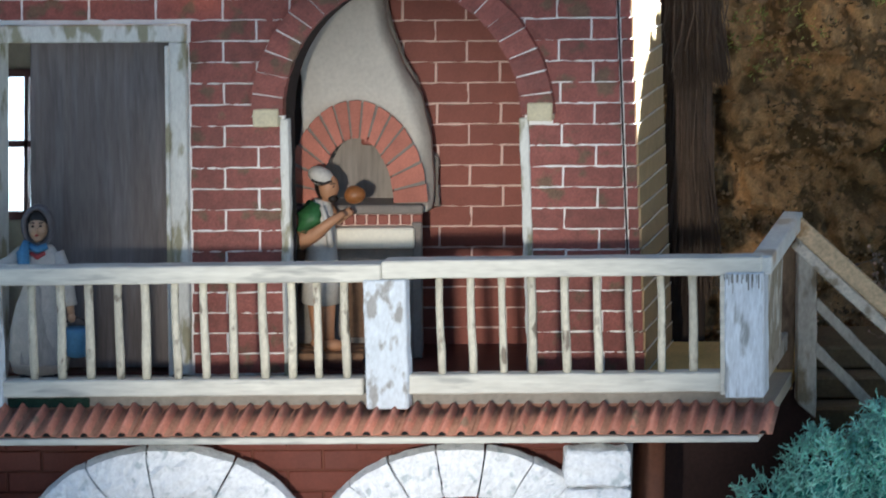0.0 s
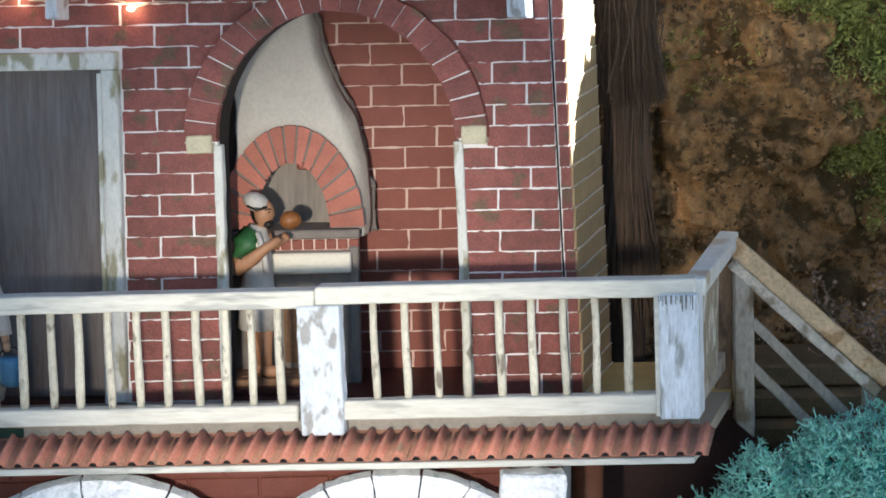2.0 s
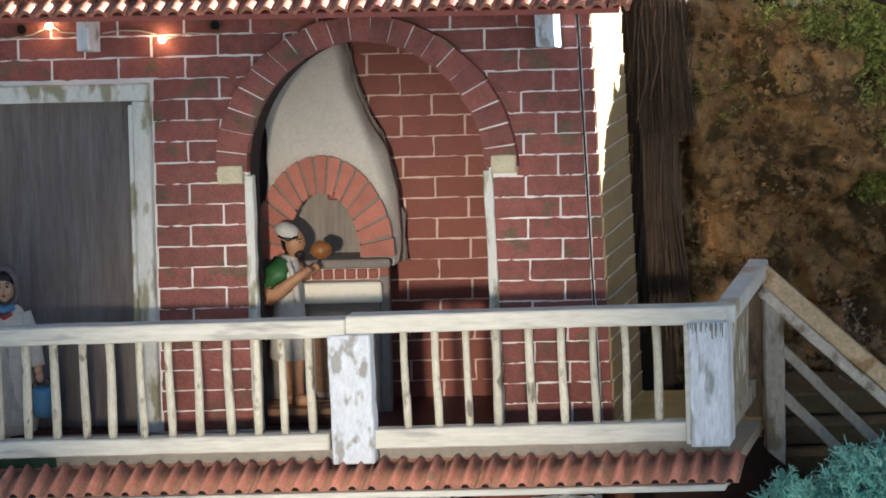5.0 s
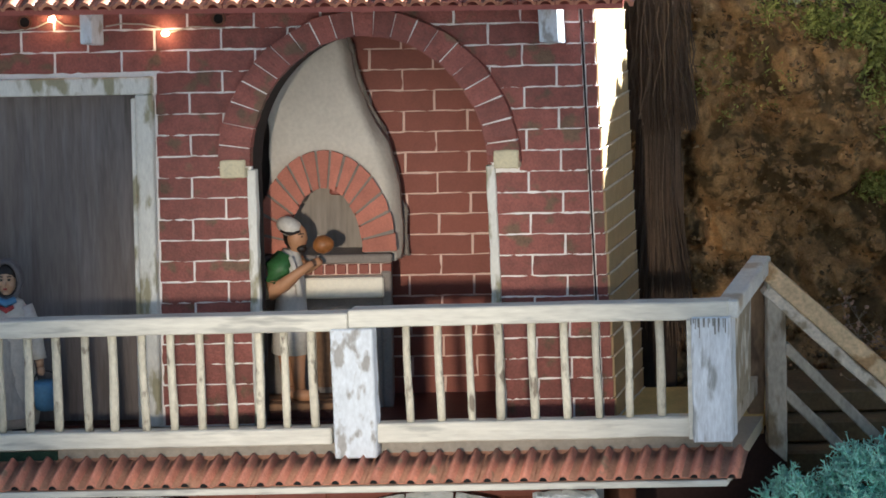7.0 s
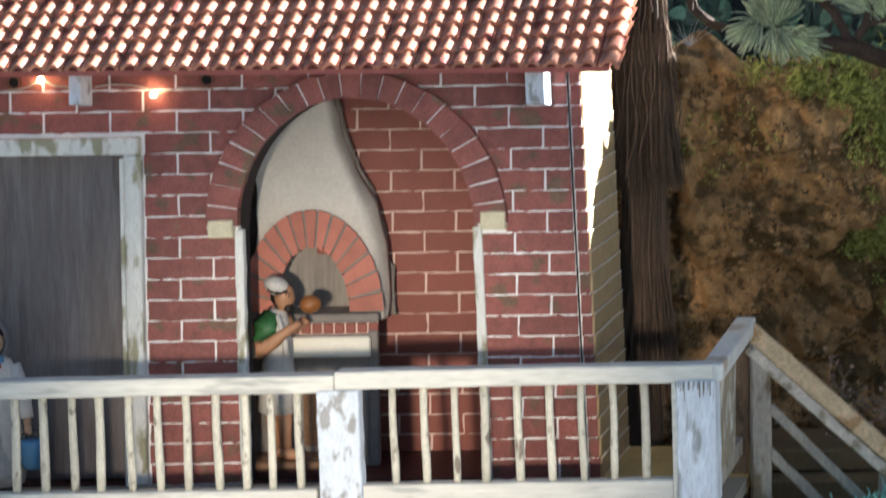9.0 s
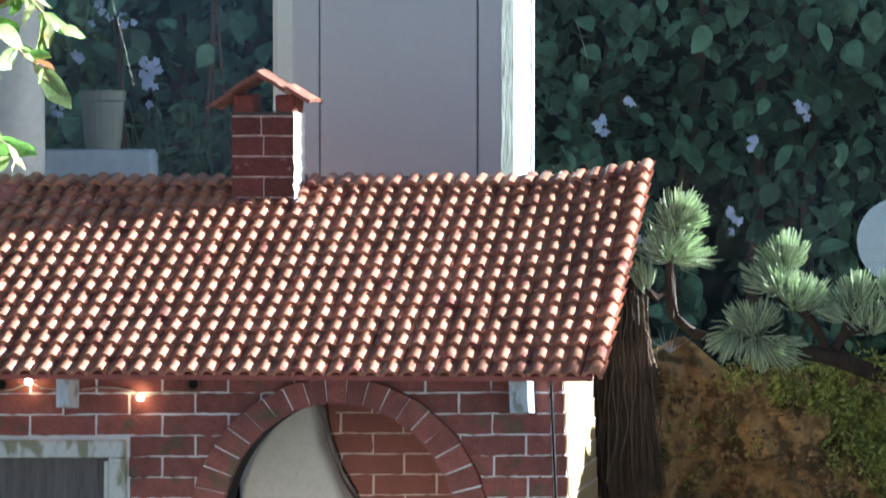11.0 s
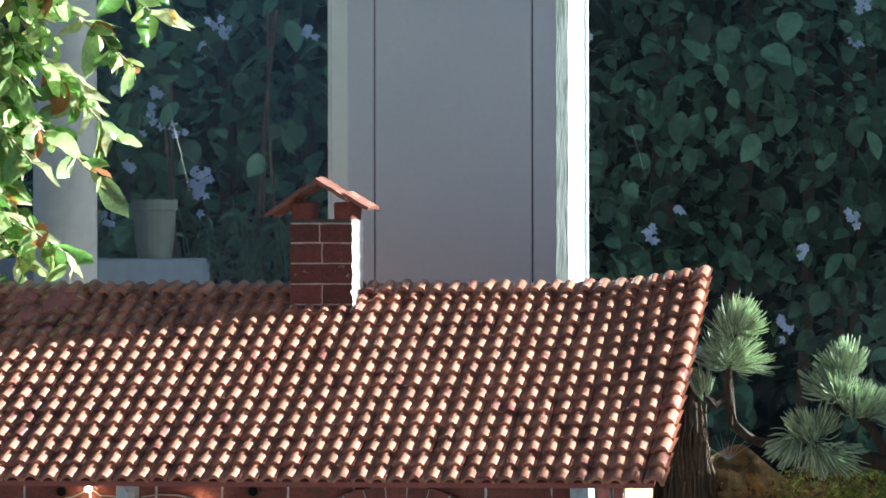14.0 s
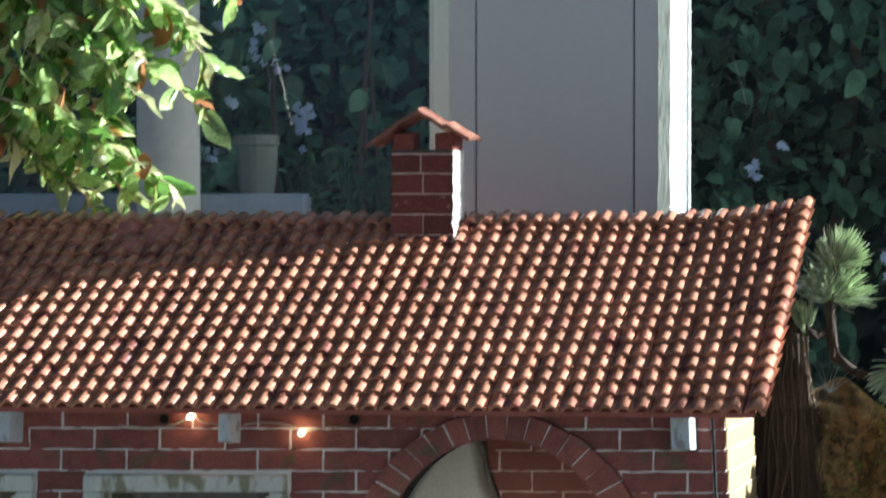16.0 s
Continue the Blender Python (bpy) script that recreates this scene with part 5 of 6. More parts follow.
def woman():
    bm = bmesh.new()                       # skin 0, cloth 1, scarf 2, blue 3, hair 4, red 5, apron 6
    x, y = -0.5215, -0.03

    def gown(sections, mi, n=20):
        """Stacked oval sections: height, centre x, half width, half depth."""
        rows = []
        for z, cx, rx, ry in sections:
            row = []
            for k in range(n):
                a = math.tau * k / n
                pleat = 1 + (0.05 * math.cos(7 * a) * min(1.0, max(0.0, (0.545 - z) / 0.06)))
                row.append(bm.verts.new((x + cx + rx * pleat * math.cos(a), y + ry * pleat * math.sin(a), z)))
            rows.append(row)
        for p, q in zip(rows, rows[1:]):
            for k in range(n):
                bm.faces.new((p[k], p[(k + 1) % n], q[(k + 1) % n], q[k])).material_index = mi
        bm.faces.new(rows[0][::-1]).material_index = mi
        bm.faces.new(rows[-1]).material_index = mi
    gown(((FLOOR + 0.012, -0.004, 0.031, 0.028), (0.455, -0.005, 0.035, 0.030), (0.490, -0.004, 0.033, 0.027), (0.520, -0.002, 0.027, 0.022), (0.540, 0.0, 0.0205, 0.018),
          (0.560, 0.0, 0.0225, 0.019), (0.576, 0.0, 0.0235, 0.018), (0.586, 0.0, 0.018, 0.014), (0.592, 0.0, 0.008, 0.008)), 1)
    for s in (-1, 1):                      # shoes under the hem
        add_ball(bm, (x - 0.004 + s * 0.013, y - 0.014, FLOOR + 0.006), (0.010, 0.015, 0.008), 4, 10)
    for k in range(6):                     # apron front, hanging in folds
        z0, z1 = 0.452 + 0.0155 * k, 0.452 + 0.0155 * (k + 1)
        w0, w1 = 0.022 - 0.0022 * k, 0.022 - 0.0022 * (k + 1)
        d0, d1 = 0.0325 - 0.0024 * k, 0.0325 - 0.0024 * (k + 1)
        pts = [(x - 0.002 + w * t, y - d * math.sqrt(max(0.0, 1 - 0.30 * t * t)) - 0.0014 * math.cos(9 * t), z) for z, w, d in ((z0, w0, d0), (z1, w1, d1)) for t in (-1, -0.5, 0, 0.5, 1)]
        vs = [bm.verts.new(p) for p in pts]
        for j in range(4):
            bm.faces.new((vs[j], vs[j + 1], vs[j + 6], vs[j + 5])).material_index = 6
    add_ball(bm, (x, y - 0.004, 0.6105), (0.0118, 0.0125, 0.0165), 0, 18)
    add_ball(bm, (x, y - 0.0165, 0.6090), (0.0020, 0.0028, 0.0042), 0, 8)
    add_ball(bm, (x, y - 0.0135, 0.5985), (0.0045, 0.0035, 0.0030), 0, 8)
    for s in (-1, 1):
        add_ball(bm, (x + s * 0.0047, y - 0.0153, 0.6138), (0.0022, 0.0012, 0.0013), 4, 8)
        add_tube(bm, [(x + s * 0.0025, y - 0.0156, 0.6172), (x + s * 0.0050, y - 0.0152, 0.6180), (x + s * 0.0076, y - 0.0135, 0.6170)], 0.0007, 5, 4)
        add_ball(bm, (x + s * 0.0060, y - 0.0128, 0.6070), (0.0035, 0.0028, 0.0035), 0, 8)
    add_ball(bm, (x, y - 0.0158, 0.6032), (0.0029, 0.0012, 0.0011), 5, 8)
    add_ball(bm, (x, y - 0.0015, 0.6185), (0.0132, 0.0125, 0.0130), 4, 14)
    add_ball(bm, (x, y + 0.004, 0.6125), (0.0185, 0.0135, 0.0240), 2, 18)
    ring = [(x + 0.0160 * math.cos(a), y - 0.0075 - 0.0015 * math.sin(3 * a), 0.6115 + 0.0222 * math.sin(a)) for a in [math.tau * k / 28 for k in range(29)]]
    add_tube(bm, ring, 0.0034, 7, 2, cap=False)
    add_tube(bm, [(x - 0.012, y - 0.011, 0.595), (x - 0.0165, y - 0.017, 0.583), (x - 0.0155, y - 0.020, 0.566), (x - 0.0165, y - 0.021, 0.552)], [0.005, 0.0075, 0.0070, 0.0055], 9, 3)
    add_tube(bm, [(x - 0.010, y - 0.012, 0.590), (x, y - 0.0155, 0.586), (x + 0.011, y - 0.012, 0.590)], [0.004, 0.0048, 0.004], 8, 3)
    add_tube(bm, [(x - 0.008, y - 0.0165, 0.5825), (x, y - 0.0190, 0.5785), (x + 0.009, y - 0.0165, 0.5825)], [0.0022, 0.0036, 0.0022], 8, 5)
    add_tube(bm, [(x + 0.019, y, 0.580), (x + 0.0285, y - 0.003, 0.552), (x + 0.0335, y - 0.007, 0.526), (x + 0.0345, y - 0.008, 0.518)], [0.0095, 0.0095, 0.0085, 0.0090], 12, 1)
    add_tube(bm, [(x + 0.0345, y - 0.008, 0.519), (x + 0.0355, y - 0.009, 0.509)], [0.0052, 0.0045], 8, 0)
    add_ball(bm, (x + 0.0362, y - 0.010, 0.5045), (0.0050, 0.0045, 0.0062), 0, 10)
    add_tube(bm, [(x - 0.019, y, 0.580), (x - 0.034, y - 0.006, 0.568), (x - 0.050, y - 0.012, 0.563)], [0.0095, 0.0090, 0.0080], 12, 1)
    add_ball(bm, (x - 0.057, y - 0.013, 0.562), (0.0060, 0.0045, 0.0045), 0, 10)
    add_tube(bm, [(x + 0.041, y - 0.010, z) for z in (0.459, 0.466, 0.480, 0.490, 0.492)], [0.0125, 0.0145, 0.0155, 0.0150, 0.0130], 16, 3)
    add_tube(bm, [(x + 0.041 + 0.0135 * math.cos(a), y - 0.010, 0.491 + 0.0135 * math.sin(a)) for a in [math.pi * k / 10 for k in range(11)]], 0.0009, 5, 4)
    wobble(bm, 0.0007, 70)
    tagged(part("woman_figurine", bm, [M_FACE, M_CLOTH, M_GREYBLUE, M_BLUE, M_HAIR, M_RED, M_APRON], smooth=True),
           "painted clay woman in white with headscarf and blue pail", "figurine")


M_FACE = mat("painted_pale_skin", (0.50, 0.32, 0.20), 0.45, 0.1, 60, 300, 0.1)
M_APRON = mat("painted_grey_apron", (0.42, 0.40, 0.36), 0.6, 0.25, 80, 300, 0.3, stretch=(1, 1, 0.3))
M_RED = mat("painted_red", (0.35, 0.05, 0.05), 0.5, 0.2)
baker()
woman()


def duckboard():
    grate = empty("duckboard", "low slatted wooden board under the baker", "duckboard")
    for y in (0.035, 0.085):
        part("bearer", box(-0.245, -0.150, y, y + 0.010, FLOOR - 0.004, FLOOR + 0.008, 0.001), M_DARKWOOD, grate)
    for k in range(4):
        part("slat", box(-0.247, -0.148, 0.028 + 0.020 * k, 0.043 + 0.020 * k, FLOOR + 0.0082, FLOOR + 0.0165, 0.001), M_HATCH, grate)


duckboard()


# ---- on the front wall: beam ends, pipes, string of lights ----
def wall_fittings():
    for u, z0, z1, w in ((-0.4240, 0.879, 0.926, 0.0145), (0.1275, 0.872, 0.922, 0.024), (-0.70, 0.879, 0.922, 0.020)):
        bm = box(u, u + w, -0.034, 0.0, z0, z1, 0.0012)
        for v in bm.verts:
            v.co.z += 0.35 * min(0.0, v.co.y + 0.02) * (v.co.z < (z0 + z1) / 2) * -1
        tagged(part("beam_end", warped(bm), M_PEEL), "white painted beam end under the eaves", "beam", "beam ends under the eaves")
    for u in (-0.2695, -0.505):
        pipe = empty("vent_pipe", "short rusty pipe end in the brick wall", "pipe", "pipe ends in the wall")
        p = warp(u, 0, 0.9075)
        bm, rows = bmesh.new(), []
        for r, y in ((0.0084, 0.0), (0.0084, -0.006), (0.0058, -0.006), (0.0058, 0.004)):
            rows.append([bm.verts.new((p.x + r * math.cos(k * math.tau / 16), y, p.z + r * math.sin(k * math.tau / 16))) for k in range(16)])
        for a, b in zip(rows, rows[1:]):
            for k in range(16):
                bm.faces.new((a[k], a[(k + 1) % 16], b[(k + 1) % 16], b[k]))
        part("pipe_ring", bm, M_BROWNLOG, pipe)
        part("pipe_bore", add_tube(bmesh.new(), [(p.x, -0.0035, p.z), (p.x, 0.004, p.z)], [0.0058, 0.0058], 14), M_HOLE, pipe)
    lights = empty("fairy_lights", "string of tiny warm lights along the eaves", "fairy lights")
    spots = [warp(u, -0.012, z) for u, z in ((-0.467, 0.911), (-0.330, 0.8925))]
    wires = [[warp(u, -0.005, z) for u, z in c] for c in (((-0.56, 0.900), (-0.52, 0.897), (-0.49, 0.901), (-0.467, 0.911)), ((-0.467, 0.911), (-0.455, 0.903), (-0.44, 0.902), (-0.43, 0.899)),
             ((-0.405, 0.901), (-0.385, 0.904), (-0.36, 0.903), (-0.342, 0.899), (-0.330, 0.8925)), ((-0.330, 0.8925), (-0.318, 0.895), (-0.30, 0.899), (-0.26, 0.897)))]
    for w in wires:
        part("wire", add_tube(bmesh.new(), w, 0.0009, 6), M_WIRE, lights, "thin pale wire")
    for p in spots:
        part("bulb", add_ball(bmesh.new(), p, (0.0045, 0.0035, 0.0035)), M_BULB, lights, "glowing warm bulb", smooth=True)
        lamp = new("bulb_light", bpy.data.lights.new("bulb_light", "POINT"))
        lamp.data.energy, lamp.data.color, lamp.data.shadow_soft_size = 0.0011, (1.0, 0.6, 0.3), 0.004
        lamp.location = p + Vector((0, -0.012, 0))
        lamp.parent = lights


wall_fittings()


# ---- the landscape beside the house ----
def fbm(p, octaves=5):
    return noise.fractal(p, 1.0, 2.1, octaves)


def relief(s, z):
    """How far the cliff stands out."""
    roots = -0.05 * math.exp(-((s - 0.136) / 0.010) ** 2 - ((z - 0.868) / 0.013) ** 2)        # a dark hollow near the top
    for k, (a, b, c) in enumerate(((0.16, 0.72, 0.95), (0.27, 0.70, -0.45), (0.30, 0.60, -0.75), (0.40, 0.47, 0.5), (0.12, 0.50, -0.6))):
        t = (z - b) - c * (s - a) + 0.022 * noise.noise(Vector((s * 14, z * 14, k)))
        roots -= 0.022 * math.exp(-(t / 0.012) ** 2) * max(0.0, 1 - abs(s - a) / 0.11)
    p = Vector((s, z, 0.4)) + noise.noise_vector(Vector((s * 12, z * 12, 0))) * 0.010
    d = noise.voronoi(p * 13)[0]
    e = noise.voronoi(p * 34 + Vector((s * 9, 0, 0)))[0]
    chunk = min(0.34, d[1] - d[0]) * 0.085 + min(0.30, e[1] - e[0]) * 0.030
    low = min(max((0.77 - z) / 0.18, 0.0), 1.0)
    roots -= 0.085 * low * low * (3 - 2 * low)
    crumb = 0.010 * fbm(Vector((s * 44, z * 44, 7.0)), 4) + 0.014 * fbm(Vector((s * 16, z * 16, 2.0)), 4)
    return roots + chunk + 0.012 * noise.cell(Vector((p.x * 13, p.y * 13, 3))) - 0.02 + 0.055 * fbm(Vector((s * 5, z * 5, 1.3))) + crumb


def rock_wall():
    """A cork-like cliff behind the stairs; an added wing turns forward beyond the view to shape the sunlight."""
    bm = bmesh.new()
    nx, nz = 480, 220
    rows = []
    for j in range(nz + 1):
        row = []
        for i in range(nx + 1):
            s = i / nx * 1.45
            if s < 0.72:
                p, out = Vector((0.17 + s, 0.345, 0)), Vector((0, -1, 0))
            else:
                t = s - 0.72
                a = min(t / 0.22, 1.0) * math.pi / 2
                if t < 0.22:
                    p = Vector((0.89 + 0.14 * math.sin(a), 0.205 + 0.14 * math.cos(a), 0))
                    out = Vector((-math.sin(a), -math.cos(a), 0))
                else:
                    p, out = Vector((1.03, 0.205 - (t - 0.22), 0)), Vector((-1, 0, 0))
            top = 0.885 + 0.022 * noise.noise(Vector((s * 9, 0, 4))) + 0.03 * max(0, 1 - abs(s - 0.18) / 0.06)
            # height of the unseen wing, set to block sun from side wall and balcony
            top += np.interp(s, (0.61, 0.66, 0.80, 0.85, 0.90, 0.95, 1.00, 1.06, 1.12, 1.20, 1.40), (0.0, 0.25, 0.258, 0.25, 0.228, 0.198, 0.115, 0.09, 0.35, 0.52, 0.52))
            if s > 0.78:            # ragged edge, added to make the wing's cast shade streaky
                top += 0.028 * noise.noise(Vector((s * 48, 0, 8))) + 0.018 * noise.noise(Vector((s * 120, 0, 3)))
            z = top * j / nz
            d = relief(s, z)
            back = max(0.0, (j / nz - 0.93) / 0.07) ** 2 * 0.05 + (0.05 * min(max((z - 0.93) / 0.1, 0.0), 1.0) if s < 0.80 else 0.0)
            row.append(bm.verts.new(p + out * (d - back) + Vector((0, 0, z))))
        rows.append(row)
    for p, q in zip(rows, rows[1:]):
        for i in range(nx):
            bm.faces.new((p[i], p[i + 1], q[i + 1], q[i]))
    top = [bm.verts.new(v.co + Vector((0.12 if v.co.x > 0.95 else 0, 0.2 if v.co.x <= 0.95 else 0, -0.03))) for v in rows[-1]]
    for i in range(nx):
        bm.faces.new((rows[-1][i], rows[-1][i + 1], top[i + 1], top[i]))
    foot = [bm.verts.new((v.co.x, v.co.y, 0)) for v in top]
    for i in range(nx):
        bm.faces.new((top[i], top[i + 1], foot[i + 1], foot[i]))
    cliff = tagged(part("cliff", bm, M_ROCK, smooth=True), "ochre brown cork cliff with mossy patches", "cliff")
    rng = random.Random(31)

    def tuft(out, at, n, size, spread):
        for _ in range(n):
            d = Vector((rng.gauss(0, 0.7), -abs(rng.gauss(0.7, 0.5)), rng.gauss(0.35, 0.6))).normalized()
            p = at + Vector((rng.gauss(0, spread), rng.uniform(-0.012, 0.01), rng.gauss(0, spread)))
            s = d.cross(Vector((rng.random(), rng.random(), rng.random()))).normalized() * size * 0.22
            a, b, c = out.verts.new(p - s), out.verts.new(p + s), out.verts.new(p + d * size * rng.uniform(0.5, 1.3))
            out.faces.new((a, b, c))
    green, dry = bmesh.new(), bmesh.new()
    deps = [(0.17 + rng.random() * 0.62, rng.random()) for _ in range(900)]
    for x, h in deps:
        z = 0.05 + h * 0.84
        s = x - 0.17
        d = relief(s, z)
        at = Vector((x, 0.345 - d - 0.002, z))
        m = noise.noise(Vector((x * 7, 3, z * 7))) + 0.6 * max(0, (x - 0.42)) + 0.4 * max(0, z - 0.75)
        if m > 0.50:
            tuft(green, at, 14, 0.007, 0.006)
        elif rng.random() < 0.5:
            tuft(dry, at, 7, 0.010, 0.007)
    for i in range(70):
        x = rng.uniform(0.40, 0.78)
        tuft(green, Vector((x, 0.325, 0.885 + 0.012 * rng.random() - max(0, 0.46 - x) * 0.2)), 26, 0.009, 0.012)
    for cx, cz, w, h, n in ((0.585, 0.80, 0.045, 0.045, 70), (0.535, 0.855, 0.03, 0.02, 30), (0.595, 0.645, 0.045, 0.025, 50), (0.64, 0.72, 0.05, 0.06, 50), (0.63, 0.58, 0.04, 0.04, 30), (0.47, 0.86, 0.02, 0.015, 14)):
        for _ in range(n):
            x, z = rng.gauss(cx, w * 0.5), rng.gauss(cz, h * 0.5)
            tuft(green, Vector((x, 0.338 - relief(x - 0.17, z), z)), 40, 0.010, 0.007)
    crumbs, cr = bmesh.new(), random.Random(58)
    for _ in range(5200):
        x, z = 0.17 + cr.random() * 0.60, 0.30 + cr.random() * 0.60
        if noise.noise(Vector((x * 16, z * 16, 9))) < -0.15:
            continue
        size = 0.0016 + 0.0050 * cr.random() ** 2.4
        c = Vector((x, 0.345 - relief(x - 0.17, z) - 0.0015, z))
        a0 = cr.uniform(0, math.tau)
        rim = [crumbs.verts.new(c + Vector((size * cr.uniform(0.6, 1.2) * math.cos(a0 + k * math.tau / 5), 0.001 + size * cr.uniform(-0.5, 0.5), size * cr.uniform(0.5, 1.0) * math.sin(a0 + k * math.tau / 5)))) for k in range(5)]
        peak = crumbs.verts.new(c + Vector((0, -size * cr.uniform(0.3, 0.8), 0)))
        for k in range(5):
            crumbs.faces.new((rim[k], rim[(k + 1) % 5], peak))
    tagged(part("crumbled_earth", crumbs, M_CRUMB, cliff, "crumbs of cork and earth"), kind="stuff")
    part("moss", green, M_MOSS, cliff, "bright green moss tufts")
    part("dry_moss", dry, M_MOSSDRY, cliff, "dry brown moss")


rock_wall()


def dry_plant():
    """A dead flowering weed on the cliff beside the stairs."""
    rng = random.Random(44)
    weed = empty("dry_weed", "dry brown weed with tiny withered flower heads", "weed")
    stalks, heads = bmesh.new(), bmesh.new()
    for k in range(16):
        p = Vector((rng.uniform(0.57, 0.66), rng.uniform(0.22, 0.27), rng.uniform(0.34, 0.42)))
        d = Vector((rng.gauss(-0.15, 0.35), rng.gauss(-0.2, 0.2), 1.0)).normalized()
        pts = [p]
        for _ in range(6):
            d = (d + Vector((rng.gauss(0, 0.22), rng.gauss(0, 0.2), rng.gauss(0, 0.15)))).normalized()
            pts.append(pts[-1] + d * rng.uniform(0.018, 0.034))
        add_tube(stalks, pts, [0.0012 - 0.00012 * i for i in range(7)], 4)
        for q in pts[2:]:
            for _ in range(5):
                c = q + Vector((rng.gauss(0, 0.010), rng.gauss(0, 0.008), rng.gauss(0, 0.009)))
                add_tube(stalks, [q, c], [0.0005, 0.0004], 3)
                add_ball(heads, c, (rng.uniform(0.0016, 0.0034), 0.002, rng.uniform(0.0014, 0.0028)), seg=5)
    add_tube(stalks, [(0.556, 0.25, 0.443), (0.60, 0.25, 0.468), (0.67, 0.26, 0.505)], [0.002, 0.0028, 0.003], 6)
    part("stalk", stalks, M_TWIG, weed, "thin pale stalks")
    tagged(part("flower_head", heads, mat("withered_flower", (0.44, 0.29, 0.20), 0.8, 0.3, 60, 300, 0.1, rand=0.5, island=True), weed), kind="stuff")


dry_plant()


def straw_trunk():
    tr = empty("straw_wrapped_trunk", "dark trunk wrapped in hanging brown straw", "tree trunk")
    part("trunk", add_tube(bmesh.new(), [(0.262, 0.285, z) for z in (0.0, 0.3, 0.55, 0.7, 0.9, 1.02)], [0.026, 0.024, 0.026, 0.028, 0.027, 0.022], 12), M_BARK, tr, smooth=True)
    rng = random.Random(17)
    for lo, hi, top, r0, n in ((0.730, 0.756, 0.925, 0.037, 820), (0.45, 0.56, 0.745, 0.029, 640), (0.86, 0.90, 1.0, 0.026, 220)):
        bm = bmesh.new()
        for _ in range(n):
            a = rng.uniform(0, math.tau)
            r = r0 + rng.uniform(-0.003, 0.006)
            z1, z0 = top + rng.uniform(-0.012, 0.012), rng.uniform(lo, hi)
            fl, tw = rng.uniform(-0.004, 0.022), rng.gauss(0.05, 0.25)
            pts = [(0.262 + (r * 0.8 + fl * k * k) * math.cos(a + tw * k) + 0.004 * noise.noise(Vector((a * 3, k * 2, z1 * 9))), 0.285 + (r * 0.8 + fl * k * k) * math.sin(a + tw * k), z1 + (z0 - z1) * k) for k in (0, 0.35, 0.7, 1.0)]
            w = rng.choice((0.45, 0.6, 0.8, 1.1)) * 0.001
            add_tube(bm, pts, [w, w * 1.1, w, w * 0.5], 4, cap=False)
        pale = bmesh.new()
        for k in range(34 if top > 0.8 else 6):
            a, z1, z0 = rng.uniform(0, math.tau), top - rng.uniform(0, 0.05), rng.uniform(lo - 0.01, hi + 0.05)
            pts = []
            for j in range(8):
                t = j / 7
                rr = r0 + 0.004 + 0.016 * t * t * rng.random()
                aa = a + 0.25 * noise.noise(Vector((k * 3.7, t * 2.5, top)))
                pts.append((0.262 + rr * math.cos(aa), 0.285 + rr * math.sin(aa), z1 + (z0 - z1) * t))
            add_tube(pale, pts, 0.0009, 4)
        tagged(part("loose_straw", pale, M_STRAWPALE, tr, "loose pale straw"), kind="stuff")
        tagged(part("straw", bm, M_STRAW, tr, "bundle of brown straw"), kind="stuff")


straw_trunk()


def lichen_bush():
    rng = random.Random(6)
    bush = empty("lichen_bush", "turquoise dyed lichen bush beside the stairs", "bush")
    lobes = ((0.545, -0.085, 0.27, 0.130, 0.11, 0.150, 3300), (0.458, -0.092, 0.295, 0.046, 0.07, 0.108, 1300), (0.385, -0.10, 0.265, 0.050, 0.08, 0.112, 1500), (0.327, -0.105, 0.262, 0.046, 0.06, 0.060, 600), (0.64, -0.08, 0.25, 0.12, 0.10, 0.14, 900))
    bm, core = bmesh.new(), bmesh.new()
    for cx, cy, cz, rx, ry, rz, n in lobes:
        for _ in range(n):
            d = Vector((rng.gauss(0, 1), rng.gauss(0, 1), rng.gauss(0, 1))).normalized()
            if d.z < -0.55 or d.y > 0.6:
                continue
            lump = 1 + 0.26 * noise.noise(d * 3.1 + Vector((cx * 20, 0, 0))) + 0.22 * noise.noise(d * 7)
            p = Vector((cx, cy, cz)) + Vector((d.x * rx, d.y * ry, d.z * rz)) * lump * rng.uniform(0.84, 0.98)
            stack = [(p, d.copy(), 0.0085, 0.0011)]
            for _k in range(rng.randint(5, 9)):
                q, g, ln, r = stack[rng.randrange(len(stack))]
                g2 = (g + Vector((rng.gauss(0, 0.8), rng.gauss(0, 0.8), rng.gauss(0.1, 0.8)))).normalized()
                e = q + g2 * ln * rng.uniform(0.55, 1.1)
                add_tube(bm, [q, e], [r, r * 0.75], 3, cap=False)
                stack.append((e, g2, ln * 0.82, r * 0.78))
        # core in a darker copy of the lichen colour, painting in shade between twigs
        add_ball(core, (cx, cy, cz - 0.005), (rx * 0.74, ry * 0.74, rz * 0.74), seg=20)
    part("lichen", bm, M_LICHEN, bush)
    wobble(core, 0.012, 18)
    part("core", core, M_LICHENSHADE, bush, "inner mass, darker to paint in the bush's inner shade")
    part("stem", add_tube(bmesh.new(), [(0.515, -0.085, 0.0), (0.515, -0.085, 0.2)], [0.03, 0.02], 8), M_BARK, bush)


M_LICHENSHADE = mat("lichen_painted_shade", (0.17, 0.46, 0.38), 0.95, 0.5, 90, 300, 0.8)
lichen_bush()


